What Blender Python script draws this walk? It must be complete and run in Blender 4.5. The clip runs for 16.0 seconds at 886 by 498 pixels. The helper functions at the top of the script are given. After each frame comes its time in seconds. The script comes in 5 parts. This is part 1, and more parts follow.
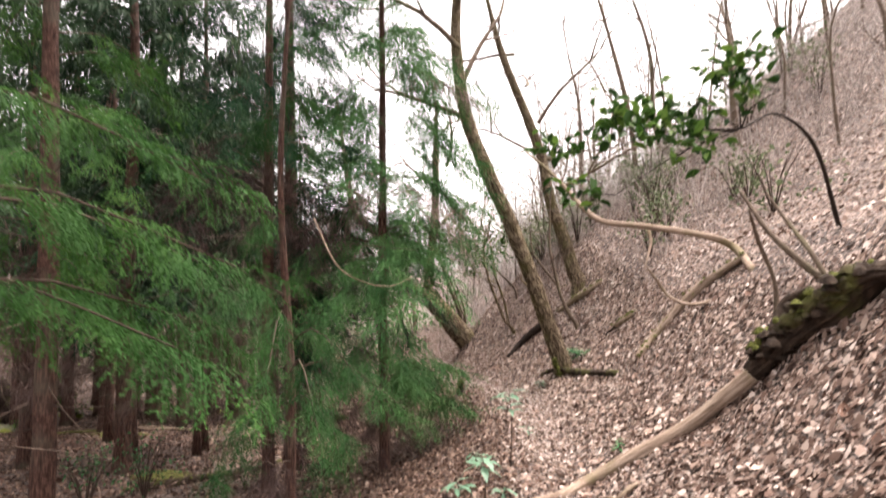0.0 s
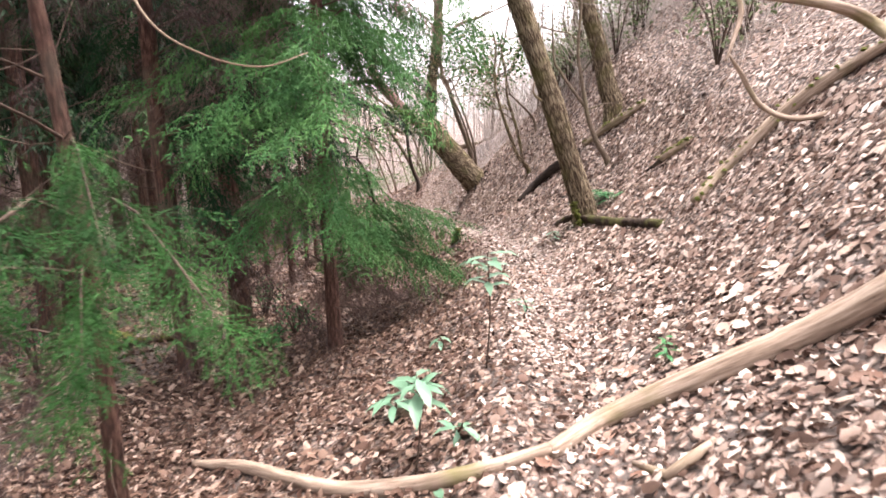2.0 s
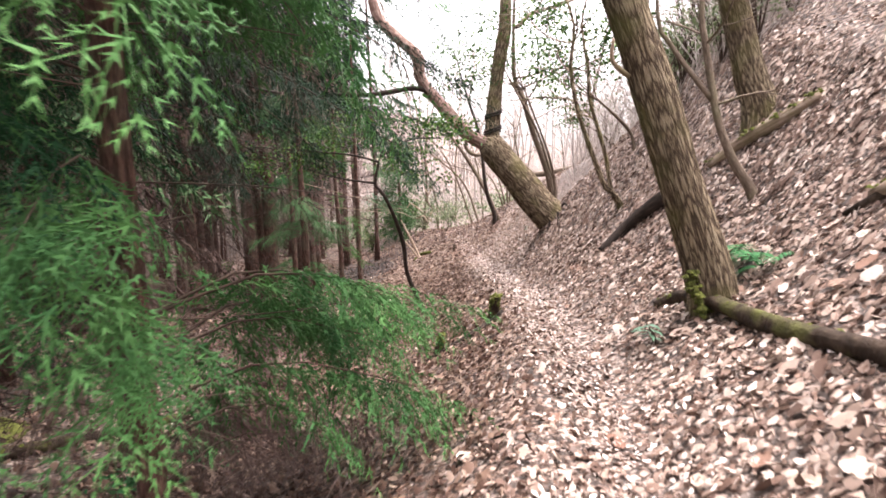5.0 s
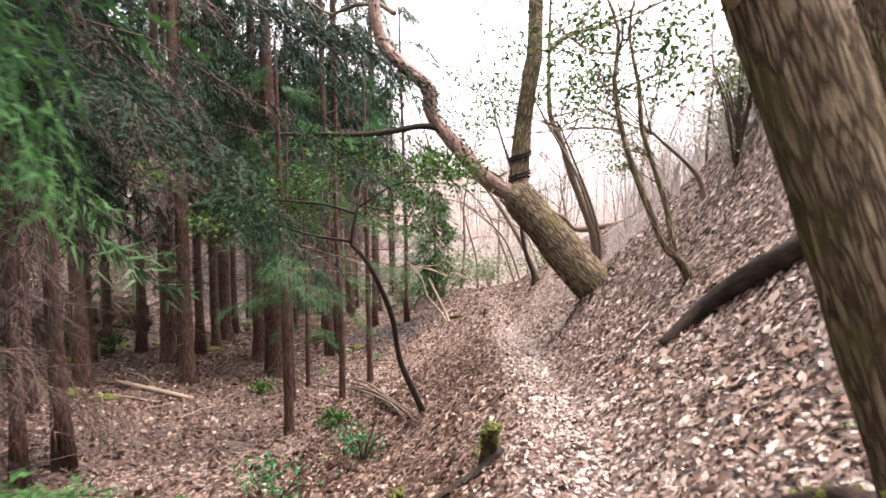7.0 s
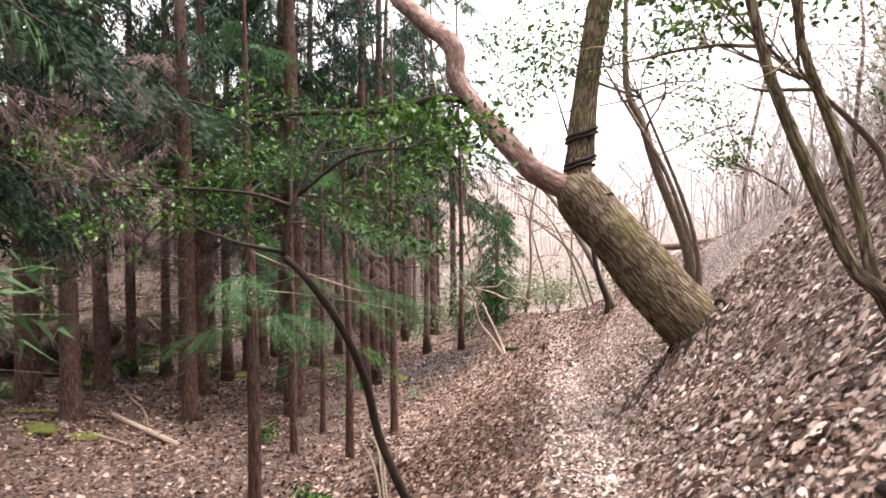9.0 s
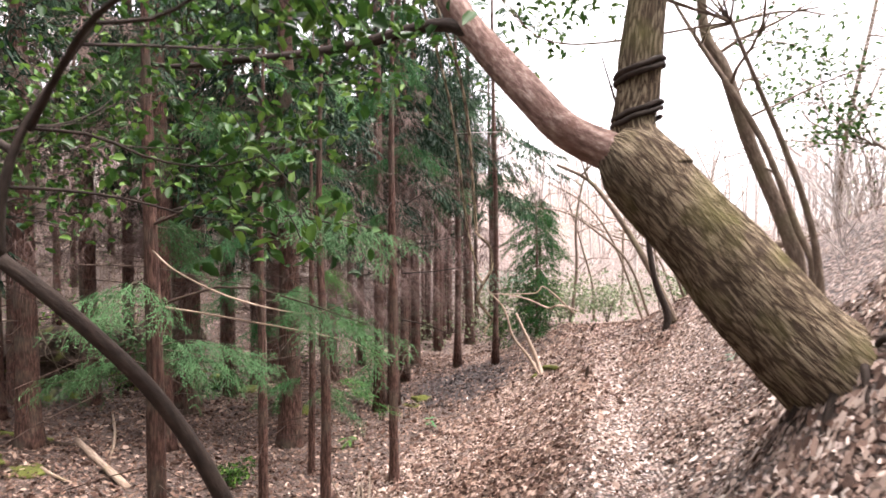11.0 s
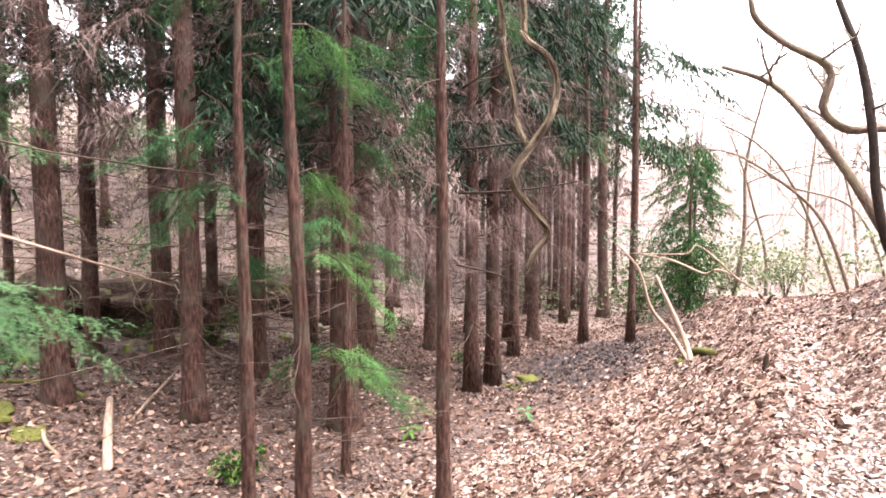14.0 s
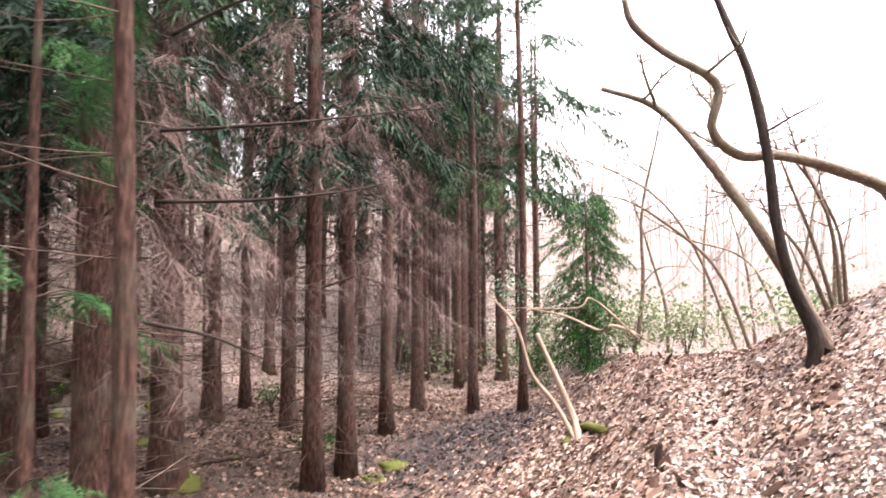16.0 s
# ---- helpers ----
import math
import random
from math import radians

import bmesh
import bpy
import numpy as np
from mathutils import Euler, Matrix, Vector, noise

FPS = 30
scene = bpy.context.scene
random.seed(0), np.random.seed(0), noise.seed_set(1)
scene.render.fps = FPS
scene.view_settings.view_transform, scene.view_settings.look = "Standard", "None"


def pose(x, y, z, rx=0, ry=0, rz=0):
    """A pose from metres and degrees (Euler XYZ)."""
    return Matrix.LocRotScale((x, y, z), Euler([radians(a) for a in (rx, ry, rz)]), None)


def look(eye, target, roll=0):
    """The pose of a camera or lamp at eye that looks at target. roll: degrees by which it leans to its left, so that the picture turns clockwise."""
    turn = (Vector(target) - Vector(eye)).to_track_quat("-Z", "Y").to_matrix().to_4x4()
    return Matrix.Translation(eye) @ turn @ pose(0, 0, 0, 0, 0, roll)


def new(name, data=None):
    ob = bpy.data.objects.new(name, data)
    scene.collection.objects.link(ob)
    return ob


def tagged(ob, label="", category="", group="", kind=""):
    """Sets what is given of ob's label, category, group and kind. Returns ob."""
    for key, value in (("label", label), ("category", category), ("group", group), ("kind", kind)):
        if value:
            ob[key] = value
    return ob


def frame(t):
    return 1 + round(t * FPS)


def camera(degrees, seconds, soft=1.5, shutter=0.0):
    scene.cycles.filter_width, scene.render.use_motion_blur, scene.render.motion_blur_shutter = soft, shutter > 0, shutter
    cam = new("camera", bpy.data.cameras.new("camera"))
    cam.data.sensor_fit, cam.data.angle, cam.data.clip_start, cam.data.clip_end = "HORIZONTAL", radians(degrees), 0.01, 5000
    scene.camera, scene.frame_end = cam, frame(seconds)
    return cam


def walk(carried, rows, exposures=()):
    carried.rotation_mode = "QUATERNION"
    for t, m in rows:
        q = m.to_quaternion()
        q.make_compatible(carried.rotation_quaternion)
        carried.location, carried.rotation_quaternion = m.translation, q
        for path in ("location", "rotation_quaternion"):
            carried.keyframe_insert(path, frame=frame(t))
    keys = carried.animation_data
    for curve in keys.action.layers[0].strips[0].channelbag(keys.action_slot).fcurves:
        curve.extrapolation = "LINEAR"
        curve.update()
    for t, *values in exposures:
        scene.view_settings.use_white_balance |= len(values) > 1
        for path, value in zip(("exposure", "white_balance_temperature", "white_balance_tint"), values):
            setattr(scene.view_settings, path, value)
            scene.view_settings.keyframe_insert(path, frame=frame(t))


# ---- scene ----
EXPO = 2.62
cam = camera(76.1, 16.0, 1.7, 0.35)
METRES, EYE, TILT, LEAN, TURN = 17.0, 1.5, 0.0, 0.0, 0.0
ROWS = [
    (0.0, 0.0, 0.0, 0.0, 0.09, 4.3, 1.22),
    (0.5, 0.0034, 0.0305, -0.0067, 0.35, -3.3, 1.03),
    (1.0, 0.0116, 0.0667, -0.0084, 0.94, -7.55, 1.01),
    (1.5, 0.0213, 0.1032, -0.0128, 1.73, -10.3, 1.1),
    (2.0, 0.0317, 0.1381, -0.0176, 2.9, -11.22, 1.18),
    (2.5, 0.0369, 0.1677, -0.0211, 4.71, -11.61, 1.11),
    (3.0, 0.0427, 0.2019, -0.0203, 7.79, -12.14, 0.8),
    (3.5, 0.0497, 0.2302, -0.0214, 8.78, -10.98, 0.96),
    (6.0, 0.0645, 0.3826, -0.0263, 16.03, -5.49, 0.78),
    (6.5, 0.0652, 0.4109, -0.0264, 16.8, -3.41, 0.69),
    (7.0, 0.0647, 0.4436, -0.0258, 18.35, -2.82, 0.81),
    (7.5, 0.0619, 0.4788, -0.0249, 20.58, -2.35, 0.66),
    (8.0, 0.0559, 0.5146, -0.0288, 23.49, -1.59, 0.46),
    (8.5, 0.0521, 0.5501, -0.0319, 25.13, -1.09, 0.35),
    (11.0, 0.0224, 0.6977, -0.036, 30.85, -0.61, 0.17),
    (11.5, 0.009, 0.7203, -0.0421, 34.21, -0.69, -0.11),
    (12.0, -0.0015, 0.7457, -0.0533, 38.62, -0.99, -0.17),
    (12.5, -0.0084, 0.7722, -0.058, 41.43, -2.03, -0.14),
    (13.0, -0.0149, 0.7948, -0.0609, 43.58, -2.58, -0.19),
    (13.5, -0.0247, 0.8204, -0.0661, 45.08, -3.33, -0.43),
    (14.0, -0.0316, 0.8487, -0.0695, 45.29, -3.44, -0.13),
    (14.5, -0.0379, 0.8764, -0.0722, 44.61, -3.04, -0.2),
    (15.0, -0.0445, 0.9043, -0.0759, 41.94, -1.28, -0.05),
    (15.5, -0.0512, 0.9368, -0.0786, 40.06, 0.49, -0.02),
    (16.0, -0.0571, 0.969, -0.08, 37.37, 2.57, 0.04),
]
walk(cam, [(t, pose(0, 0, EYE, TILT, LEAN, TURN) @ pose(METRES * x, METRES * y, METRES * z, 90 + pitch, roll, yaw)) for t, x, y, z, yaw, pitch, roll in ROWS],
     [(0.0, EXPO - .5, 7050, 18), (1.0, EXPO - .15, 6800, 18), (3.5, EXPO + .05, 6650, 18), (8.5, EXPO, 6700, 18), (11.0, EXPO + .13, 6650, 18), (12.5, EXPO + .36, 6650, 20), (14.5, EXPO + .75, 6650, 22), (16.0, EXPO + .5, 6650, 20)])

# ---- light: overcast sky and a wide soft sun ----
SUN_UP, SUN_TURN = radians(72), radians(65)
world = bpy.data.worlds.new("world")
scene.world = world
world.use_nodes = True
wn, wl = world.node_tree.nodes, world.node_tree.links
sky = wn.new("ShaderNodeTexSky")
sky.sky_type = 'NISHITA'
sky.sun_disc = False
sky.sun_elevation, sky.sun_rotation = SUN_UP, SUN_TURN
sky.dust_density = 4.0
grey = wn.new("ShaderNodeHueSaturation")
grey.inputs["Saturation"].default_value = 0.12
wl.new(sky.outputs[0], grey.inputs["Color"])
wl.new(grey.outputs[0], wn["Background"].inputs["Color"])
wn["Background"].inputs["Strength"].default_value = 0.15
sun = new("sun", bpy.data.lights.new("sun", 'SUN'))
sun.data.energy, sun.data.angle, sun.data.color = 1.3, radians(40), (1.0, 0.96, 0.9)
sx, sy = math.sin(SUN_TURN), math.cos(SUN_TURN)
sun.matrix_world = look((sx * 30, sy * 30, 30 * math.tan(SUN_UP)), (0, 0, 0))

# ---- terrain ----
# centre line of the path: y, x, z
PATH_Y = np.array([-30, -8, -3, 0, 2, 4.2, 6.5, 8.3, 10, 12, 13.8, 15.8, 18, 20.5, 23, 26, 30, 40, 120.])
PATH_X = np.array([-1.5, -0.4, 0, .2, .55, .95, 1.15, 1.2, 1.0, .55, .1, -.45, -1.1, -1.75, -2.45, -3.6, -5.5, -12, -60.])
PATH_Z = np.array([1.2, .6, .35, .2, -.02, -.15, -.2, -.22, -.28, -.45, -.68, -.88, -1.05, -1.2, -1.25, -1.3, -1.8, -3.0, -3.5])
FLOOR_Y = np.array([-30, 0, 7.6, 12, 15.5, 18, 22, 28, 40, 200.])
FLOOR_Z = np.array([0.3, -.6, -1.15, -1.75, -2.15, -2.45, -2.7, -3.05, -3.4, -3.4])


def eased(ys, values, y):
    """Smooth reading of a short table."""
    return (np.interp(y - .6, ys, values) + 2 * np.interp(y, ys, values) + np.interp(y + .6, ys, values)) / 4


def bumps(x, y):
    """Soft uneven ground, a sum of crossed waves."""
    return (.05 * np.sin(1.3 * x + .7 * y + 1) * np.sin(.9 * y - .5 * x) + .03 * np.sin(3.1 * x - 1.7 * y) * np.sin(2.3 * y + 1.1 * x + 2)
            + .012 * np.sin(7.3 * x + 3.1 * y) * np.sin(6.1 * y - 4.3 * x) + .006 * np.sin(17 * x + 9 * y) * np.sin(15 * y - 11 * x))


def height(x, y):
    """The ground's height: a path benched into a hillside, a flat cedar stand below it."""
    x, y = np.asarray(x, float), np.asarray(y, float)
    px, pz, fz = eased(PATH_Y, PATH_X, y), eased(PATH_Y, PATH_Z, y), eased(FLOOR_Y, FLOOR_Z, y)
    lean = (eased(PATH_Y, PATH_X, y + .5) - eased(PATH_Y, PATH_X, y - .5))
    d = (x - px) / np.sqrt(1 + lean * lean)
    hill = (1.18 + .5 * np.exp(-((y - 14.5) / 3.2) ** 2)) * (.06 + .94 / (1 + np.exp(np.clip((y - 26.5) / 1.3, -50, 50))))
    r = np.maximum(d - .15, 0)
    right = hill * (.50 * r + .30 * np.maximum(r - .9, 0) ** 1.15 - .45 * np.maximum(r - 2.6, 0) - .5 * np.maximum(r - 13, 0))
    u = np.clip((-d - .35) / 4.2, 0, 1)
    left = (fz - pz) * (1 - (1 - u) ** 2.0)
    far = .42 * np.maximum(-x - 17, 0) + .1 * np.maximum(-d - 40, 0)
    bank = .9 / (1 + np.exp(np.clip((x + 14.5 + .12 * (y - 16)) * 3.5, -50, 50))) * (np.abs(y - 18) < 60)
    back = .13 * np.maximum(y - 42, 0) + .15 * np.maximum(-y - 12, 0)
    top = 15 * np.tanh(far / 15) + 9 * np.tanh(back / 9)
    mound = .30 * np.exp(-((x - 1.0) ** 2 + (y - 15.7) ** 2) / .3) + .22 * np.exp(-((x - .6) ** 2 + (y - 15.55) ** 2) / .10)
    return pz + right + left + top + bank + mound + bumps(x, y) * np.clip(.35 + np.abs(d) * .5, .35, 1)


def ground(x, y):
    return float(height(x, y))

# ---- materials ----
def shader(name, ramp, source="noise", scale=6.0, stretch=(1, 1, 1), coords="Object", rough=.8, bump=.3, dist=.01, stain=None, spread=.25, leaf=0.0, gloss=.15):
    """A node material: a colour ramp over noise, island or object variation, large stains and fine relief."""
    m = bpy.data.materials.new(name)
    m.use_nodes = True
    n, l = m.node_tree.nodes, m.node_tree.links
    b = n["Principled BSDF"]
    tc, mp = n.new("ShaderNodeTexCoord"), n.new("ShaderNodeMapping")
    l.new(tc.outputs[coords], mp.inputs[0])
    mp.inputs["Scale"].default_value = stretch
    fine = n.new("ShaderNodeTexNoise")
    fine.inputs["Scale"].default_value, fine.inputs["Detail"].default_value, fine.inputs["Roughness"].default_value = scale, 6, .65
    l.new(mp.outputs[0], fine.inputs["Vector"])
    cr = n.new("ShaderNodeValToRGB")
    while len(cr.color_ramp.elements) < len(ramp):
        cr.color_ramp.elements.new(.5)
    for e, (p, c) in zip(cr.color_ramp.elements, ramp):
        e.position, e.color = p, (*c, 1)
    if source == "noise":
        l.new(fine.outputs[0], cr.inputs[0])
    else:
        who = n.new("ShaderNodeNewGeometry") if source == "island" else n.new("ShaderNodeObjectInfo")
        mix = n.new("ShaderNodeMath")
        mix.operation = 'MULTIPLY_ADD'
        off = n.new("ShaderNodeMath")
        off.operation = 'SUBTRACT'
        l.new(fine.outputs[0], off.inputs[0])
        off.inputs[1].default_value = .5
        l.new(off.outputs[0], mix.inputs[0])
        mix.inputs[1].default_value = spread
        l.new(who.outputs["Random Per Island" if source == "island" else "Random"], mix.inputs[2])
        l.new(mix.outputs[0], cr.inputs[0])
    colour = cr.outputs[0]
    if stain:
        tint, size, low, high = stain
        big = n.new("ShaderNodeTexNoise")
        big.inputs["Scale"].default_value, big.inputs["Detail"].default_value = size, 4
        l.new(tc.outputs["Object"], big.inputs["Vector"])
        step = n.new("ShaderNodeMapRange")
        step.inputs[1].default_value, step.inputs[2].default_value = low, high
        l.new(big.outputs[0], step.inputs[0])
        mx = n.new("ShaderNodeMix")
        mx.data_type = 'RGBA'
        l.new(step.outputs[0], mx.inputs[0])
        l.new(colour, mx.inputs[6])
        mx.inputs[7].default_value = (*tint, 1)
        colour = mx.outputs[2]
    l.new(colour, b.inputs["Base Color"])
    b.inputs["Roughness"].default_value = rough
    b.inputs["Specular IOR Level"].default_value = gloss
    if bump:
        bp = n.new("ShaderNodeBump")
        bp.inputs["Strength"].default_value, bp.inputs["Distance"].default_value = bump, dist
        l.new(fine.outputs[0], bp.inputs["Height"])
        l.new(bp.outputs[0], b.inputs["Normal"])
    if leaf:
        glow, add = n.new("ShaderNodeBsdfTranslucent"), n.new("ShaderNodeMixShader")
        l.new(colour, glow.inputs["Color"])
        add.inputs[0].default_value = leaf
        l.new(b.outputs[0], add.inputs[1])
        l.new(glow.outputs[0], add.inputs[2])
        l.new(add.outputs[0], n["Material Output"].inputs["Surface"])
    return m


def litter_ground(name, ramp, size):
    """Earth matted with small leaf scraps: cells of their own colour, dark between them."""
    mt = bpy.data.materials.new(name)
    mt.use_nodes = True
    n, l = mt.node_tree.nodes, mt.node_tree.links
    b = n["Principled BSDF"]
    tc = n.new("ShaderNodeTexCoord")
    warp, push = n.new("ShaderNodeTexNoise"), n.new("ShaderNodeVectorMath")
    warp.inputs["Scale"].default_value = 14
    l.new(tc.outputs["Object"], warp.inputs["Vector"])
    push.operation = 'MULTIPLY_ADD'
    push.inputs[1].default_value = (.05, .05, .05)
    l.new(warp.outputs["Color"], push.inputs[0])
    l.new(tc.outputs["Object"], push.inputs[2])
    cells = n.new("ShaderNodeTexVoronoi")
    cells.inputs["Scale"].default_value = size
    l.new(push.outputs[0], cells.inputs["Vector"])
    tint = n.new("ShaderNodeValToRGB")
    for _ in range(3):
        tint.color_ramp.elements.new(.5)
    for e, (p, c) in zip(tint.color_ramp.elements, ramp):
        e.position, e.color = p, (*c, 1)
    l.new(cells.outputs["Color"], tint.inputs[0])
    edge = n.new("ShaderNodeMapRange")
    edge.inputs[1].default_value, edge.inputs[2].default_value, edge.inputs[3].default_value, edge.inputs[4].default_value = .34, .72, 1, .12
    l.new(cells.outputs["Distance"], edge.inputs[0])
    far = n.new("ShaderNodeTexNoise")
    far.inputs["Scale"].default_value, far.inputs["Detail"].default_value = .7, 5
    l.new(tc.outputs["Object"], far.inputs["Vector"])
    damp = n.new("ShaderNodeMapRange")
    damp.inputs[1].default_value, damp.inputs[2].default_value, damp.inputs[3].default_value, damp.inputs[4].default_value = .35, .65, .6, 1.1
    l.new(far.outputs[0], damp.inputs[0])
    mul, dim = n.new("ShaderNodeMath"), n.new("ShaderNodeMix")
    mul.operation = 'MULTIPLY'
    l.new(edge.outputs[0], mul.inputs[0])
    l.new(damp.outputs[0], mul.inputs[1])
    dim.data_type = 'RGBA'
    dim.inputs[6].default_value = (.02, .013, .010, 1)
    l.new(mul.outputs[0], dim.inputs[0])
    l.new(tint.outputs[0], dim.inputs[7])
    l.new(dim.outputs[2], b.inputs["Base Color"])
    b.inputs["Roughness"].default_value = .75
    bp = n.new("ShaderNodeBump")
    bp.inputs["Strength"].default_value, bp.inputs["Distance"].default_value = 1, .03
    l.new(mul.outputs[0], bp.inputs["Height"])
    l.new(bp.outputs[0], b.inputs["Normal"])
    return mt


def ridged_bark(name, ramp, cells, stain):
    """Bark of long interlaced ridges with dark cracks between them."""
    m = bpy.data.materials.new(name)
    m.use_nodes = True
    n, l = m.node_tree.nodes, m.node_tree.links
    b = n["Principled BSDF"]
    tc, mp = n.new("ShaderNodeTexCoord"), n.new("ShaderNodeMapping")
    l.new(tc.outputs["UV"], mp.inputs[0])
    mp.inputs["Scale"].default_value = (cells[0], cells[1], 1)
    warp, push = n.new("ShaderNodeTexNoise"), n.new("ShaderNodeVectorMath")
    warp.inputs["Scale"].default_value, warp.inputs["Detail"].default_value = .7, 5
    l.new(mp.outputs[0], warp.inputs["Vector"])
    push.operation = 'MULTIPLY_ADD'
    push.inputs[1].default_value = (3.2, 1.6, 0)
    l.new(warp.outputs["Color"], push.inputs[0])
    l.new(mp.outputs[0], push.inputs[2])
    crack = n.new("ShaderNodeTexVoronoi")
    crack.feature = 'DISTANCE_TO_EDGE'
    crack.inputs["Scale"].default_value = 1
    l.new(push.outputs[0], crack.inputs["Vector"])
    ridge = n.new("ShaderNodeMapRange")
    ridge.inputs[1].default_value, ridge.inputs[2].default_value, ridge.inputs[3].default_value = .0, .26, .22
    l.new(crack.outputs["Distance"], ridge.inputs[0])
    grain = n.new("ShaderNodeTexNoise")
    grain.inputs["Scale"].default_value, grain.inputs["Detail"].default_value, grain.inputs["Roughness"].default_value = 2.2, 7, .7
    l.new(mp.outputs[0], grain.inputs["Vector"])
    mix = n.new("ShaderNodeMath")
    mix.operation = 'MULTIPLY'
    l.new(ridge.outputs[0], mix.inputs[0])
    l.new(grain.outputs[0], mix.inputs[1])
    gain = n.new("ShaderNodeMath")
    gain.operation = 'MULTIPLY'
    gain.inputs[1].default_value = 1.45
    l.new(mix.outputs[0], gain.inputs[0])
    cr = n.new("ShaderNodeValToRGB")
    while len(cr.color_ramp.elements) < len(ramp):
        cr.color_ramp.elements.new(.5)
    for e, (p, c) in zip(cr.color_ramp.elements, ramp):
        e.position, e.color = p, (*c, 1)
    l.new(gain.outputs[0], cr.inputs[0])
    tint, size, low, high = stain
    big, step, mx = n.new("ShaderNodeTexNoise"), n.new("ShaderNodeMapRange"), n.new("ShaderNodeMix")
    big.inputs["Scale"].default_value, big.inputs["Detail"].default_value = size, 4
    l.new(tc.outputs["Object"], big.inputs["Vector"])
    step.inputs[1].default_value, step.inputs[2].default_value, step.inputs[4].default_value = low, high, .6
    l.new(big.outputs[0], step.inputs[0])
    mx.data_type = 'RGBA'
    l.new(step.outputs[0], mx.inputs[0])
    l.new(cr.outputs[0], mx.inputs[6])
    mx.inputs[7].default_value = (*tint, 1)
    l.new(mx.outputs[2], b.inputs["Base Color"])
    b.inputs["Roughness"].default_value = .88
    b.inputs["Specular IOR Level"].default_value = .12
    bp = n.new("ShaderNodeBump")
    bp.inputs["Strength"].default_value, bp.inputs["Distance"].default_value = 1, .022
    l.new(gain.outputs[0], bp.inputs["Height"])
    l.new(bp.outputs[0], b.inputs["Normal"])
    return m


M_SOIL = litter_ground("leafy_soil", [(0, (.04, .022, .016)), (.25, (.14, .083, .063)), (.52, (.27, .187, .152)), (.8, (.41, .315, .27)), (1, (.55, .455, .40))], 21)
# Brown of cedar needles, deepened for the shade under the trees.
M_NEEDLE_MAT = litter_ground("cedar_needle_mat", [(0, (.022, .012, .009)), (.25, (.065, .036, .027)), (.55, (.12, .072, .054)), (.85, (.20, .135, .105)), (1, (.34, .25, .20))], 26)
M_LITTER = shader("dry_leaf", [(0, (.030, .017, .012)), (.32, (.125, .075, .057)), (.62, (.285, .206, .167)), (.88, (.44, .357, .309)), (1, (.62, .545, .495))], "island", scale=30, bump=.2, rough=.62, leaf=.12)
M_TRODDEN = shader("trodden_pale_leaf", [(0, (.08, .055, .046)), (.25, (.26, .195, .168)), (.6, (.44, .362, .325)), (1, (.66, .59, .55))], "island", scale=30, bump=.2, rough=.6, leaf=.1)
M_SLOPE_LITTER = shader("slope_leaf", [(0, (.034, .019, .014)), (.32, (.120, .074, .057)), (.64, (.258, .185, .151)), (.9, (.40, .318, .272)), (1, (.58, .49, .44))], "island", scale=30, bump=.2, rough=.62, leaf=.12)
# Reddish brown leaf colour, darkened further to carry the cedars' shade.
M_BROWN = shader("shaded_brown_leaf", [(0, (.035, .018, .013)), (.4, (.088, .05, .037)), (.75, (.17, .108, .08)), (1, (.35, .26, .21))], "island", scale=30, bump=.2, rough=.55, leaf=.1)
M_CEDAR_BARK = shader("cedar_bark", [(.30, (.008, .0045, .004)), (.47, (.052, .026, .020)), (.72, (.17, .098, .075))], scale=8, stretch=(7, .9, 1), coords="UV", bump=1, dist=.03, stain=((.085, .076, .058), 2.1, .49, .72))
M_OAK_BARK = ridged_bark("oak_bark", [(0, (.016, .011, .008)), (.28, (.078, .055, .038)), (.6, (.25, .195, .13)), (1, (.42, .35, .25))], (62, 6.0), ((.13, .125, .04), 3.2, .5, .72))
M_GREY_BARK = shader("grey_bark", [(.3, (.045, .032, .024)), (.55, (.145, .108, .082)), (.75, (.28, .225, .175))], scale=9, stretch=(5, 1, 1), coords="UV", bump=.8, dist=.01, stain=((.12, .115, .06), 2.2, .5, .8))
M_PINK_BARK = shader("peeling_pink_bark", [(.3, (.06, .034, .028)), (.5, (.19, .12, .10)), (.72, (.42, .33, .29))], scale=7, stretch=(4, 1.2, 1), coords="UV", bump=1, dist=.015, stain=((.13, .07, .055), 3.0, .5, .7))
M_DARK_BARK = shader("dark_wet_bark", [(.3, (.010, .007, .006)), (.6, (.036, .026, .021)), (.8, (.095, .072, .055))], scale=8, stretch=(4, 1, 1), coords="UV", bump=.7, dist=.012)
M_PALE_WOOD = shader("bare_weathered_wood", [(.3, (.10, .068, .050)), (.5, (.25, .185, .14)), (.75, (.43, .35, .285))], scale=5, stretch=(10, .7, 1), coords="UV", bump=.7, dist=.008, stain=((.13, .115, .05), 2.6, .56, .75))
M_ROTTEN = shader("rotten_wood", [(.3, (.012, .008, .006)), (.55, (.042, .028, .020)), (.8, (.11, .078, .055))], scale=14, bump=1, dist=.03, stain=((.10, .105, .03), 3.0, .55, .72))
M_MOSS = shader("moss", [(.3, (.025, .030, .008)), (.55, (.085, .092, .022)), (.8, (.19, .19, .045))], scale=50, bump=1, dist=.01, rough=.95)
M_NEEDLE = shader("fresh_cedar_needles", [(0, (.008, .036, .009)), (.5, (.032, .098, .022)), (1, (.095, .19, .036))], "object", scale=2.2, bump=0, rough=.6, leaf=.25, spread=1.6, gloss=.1)
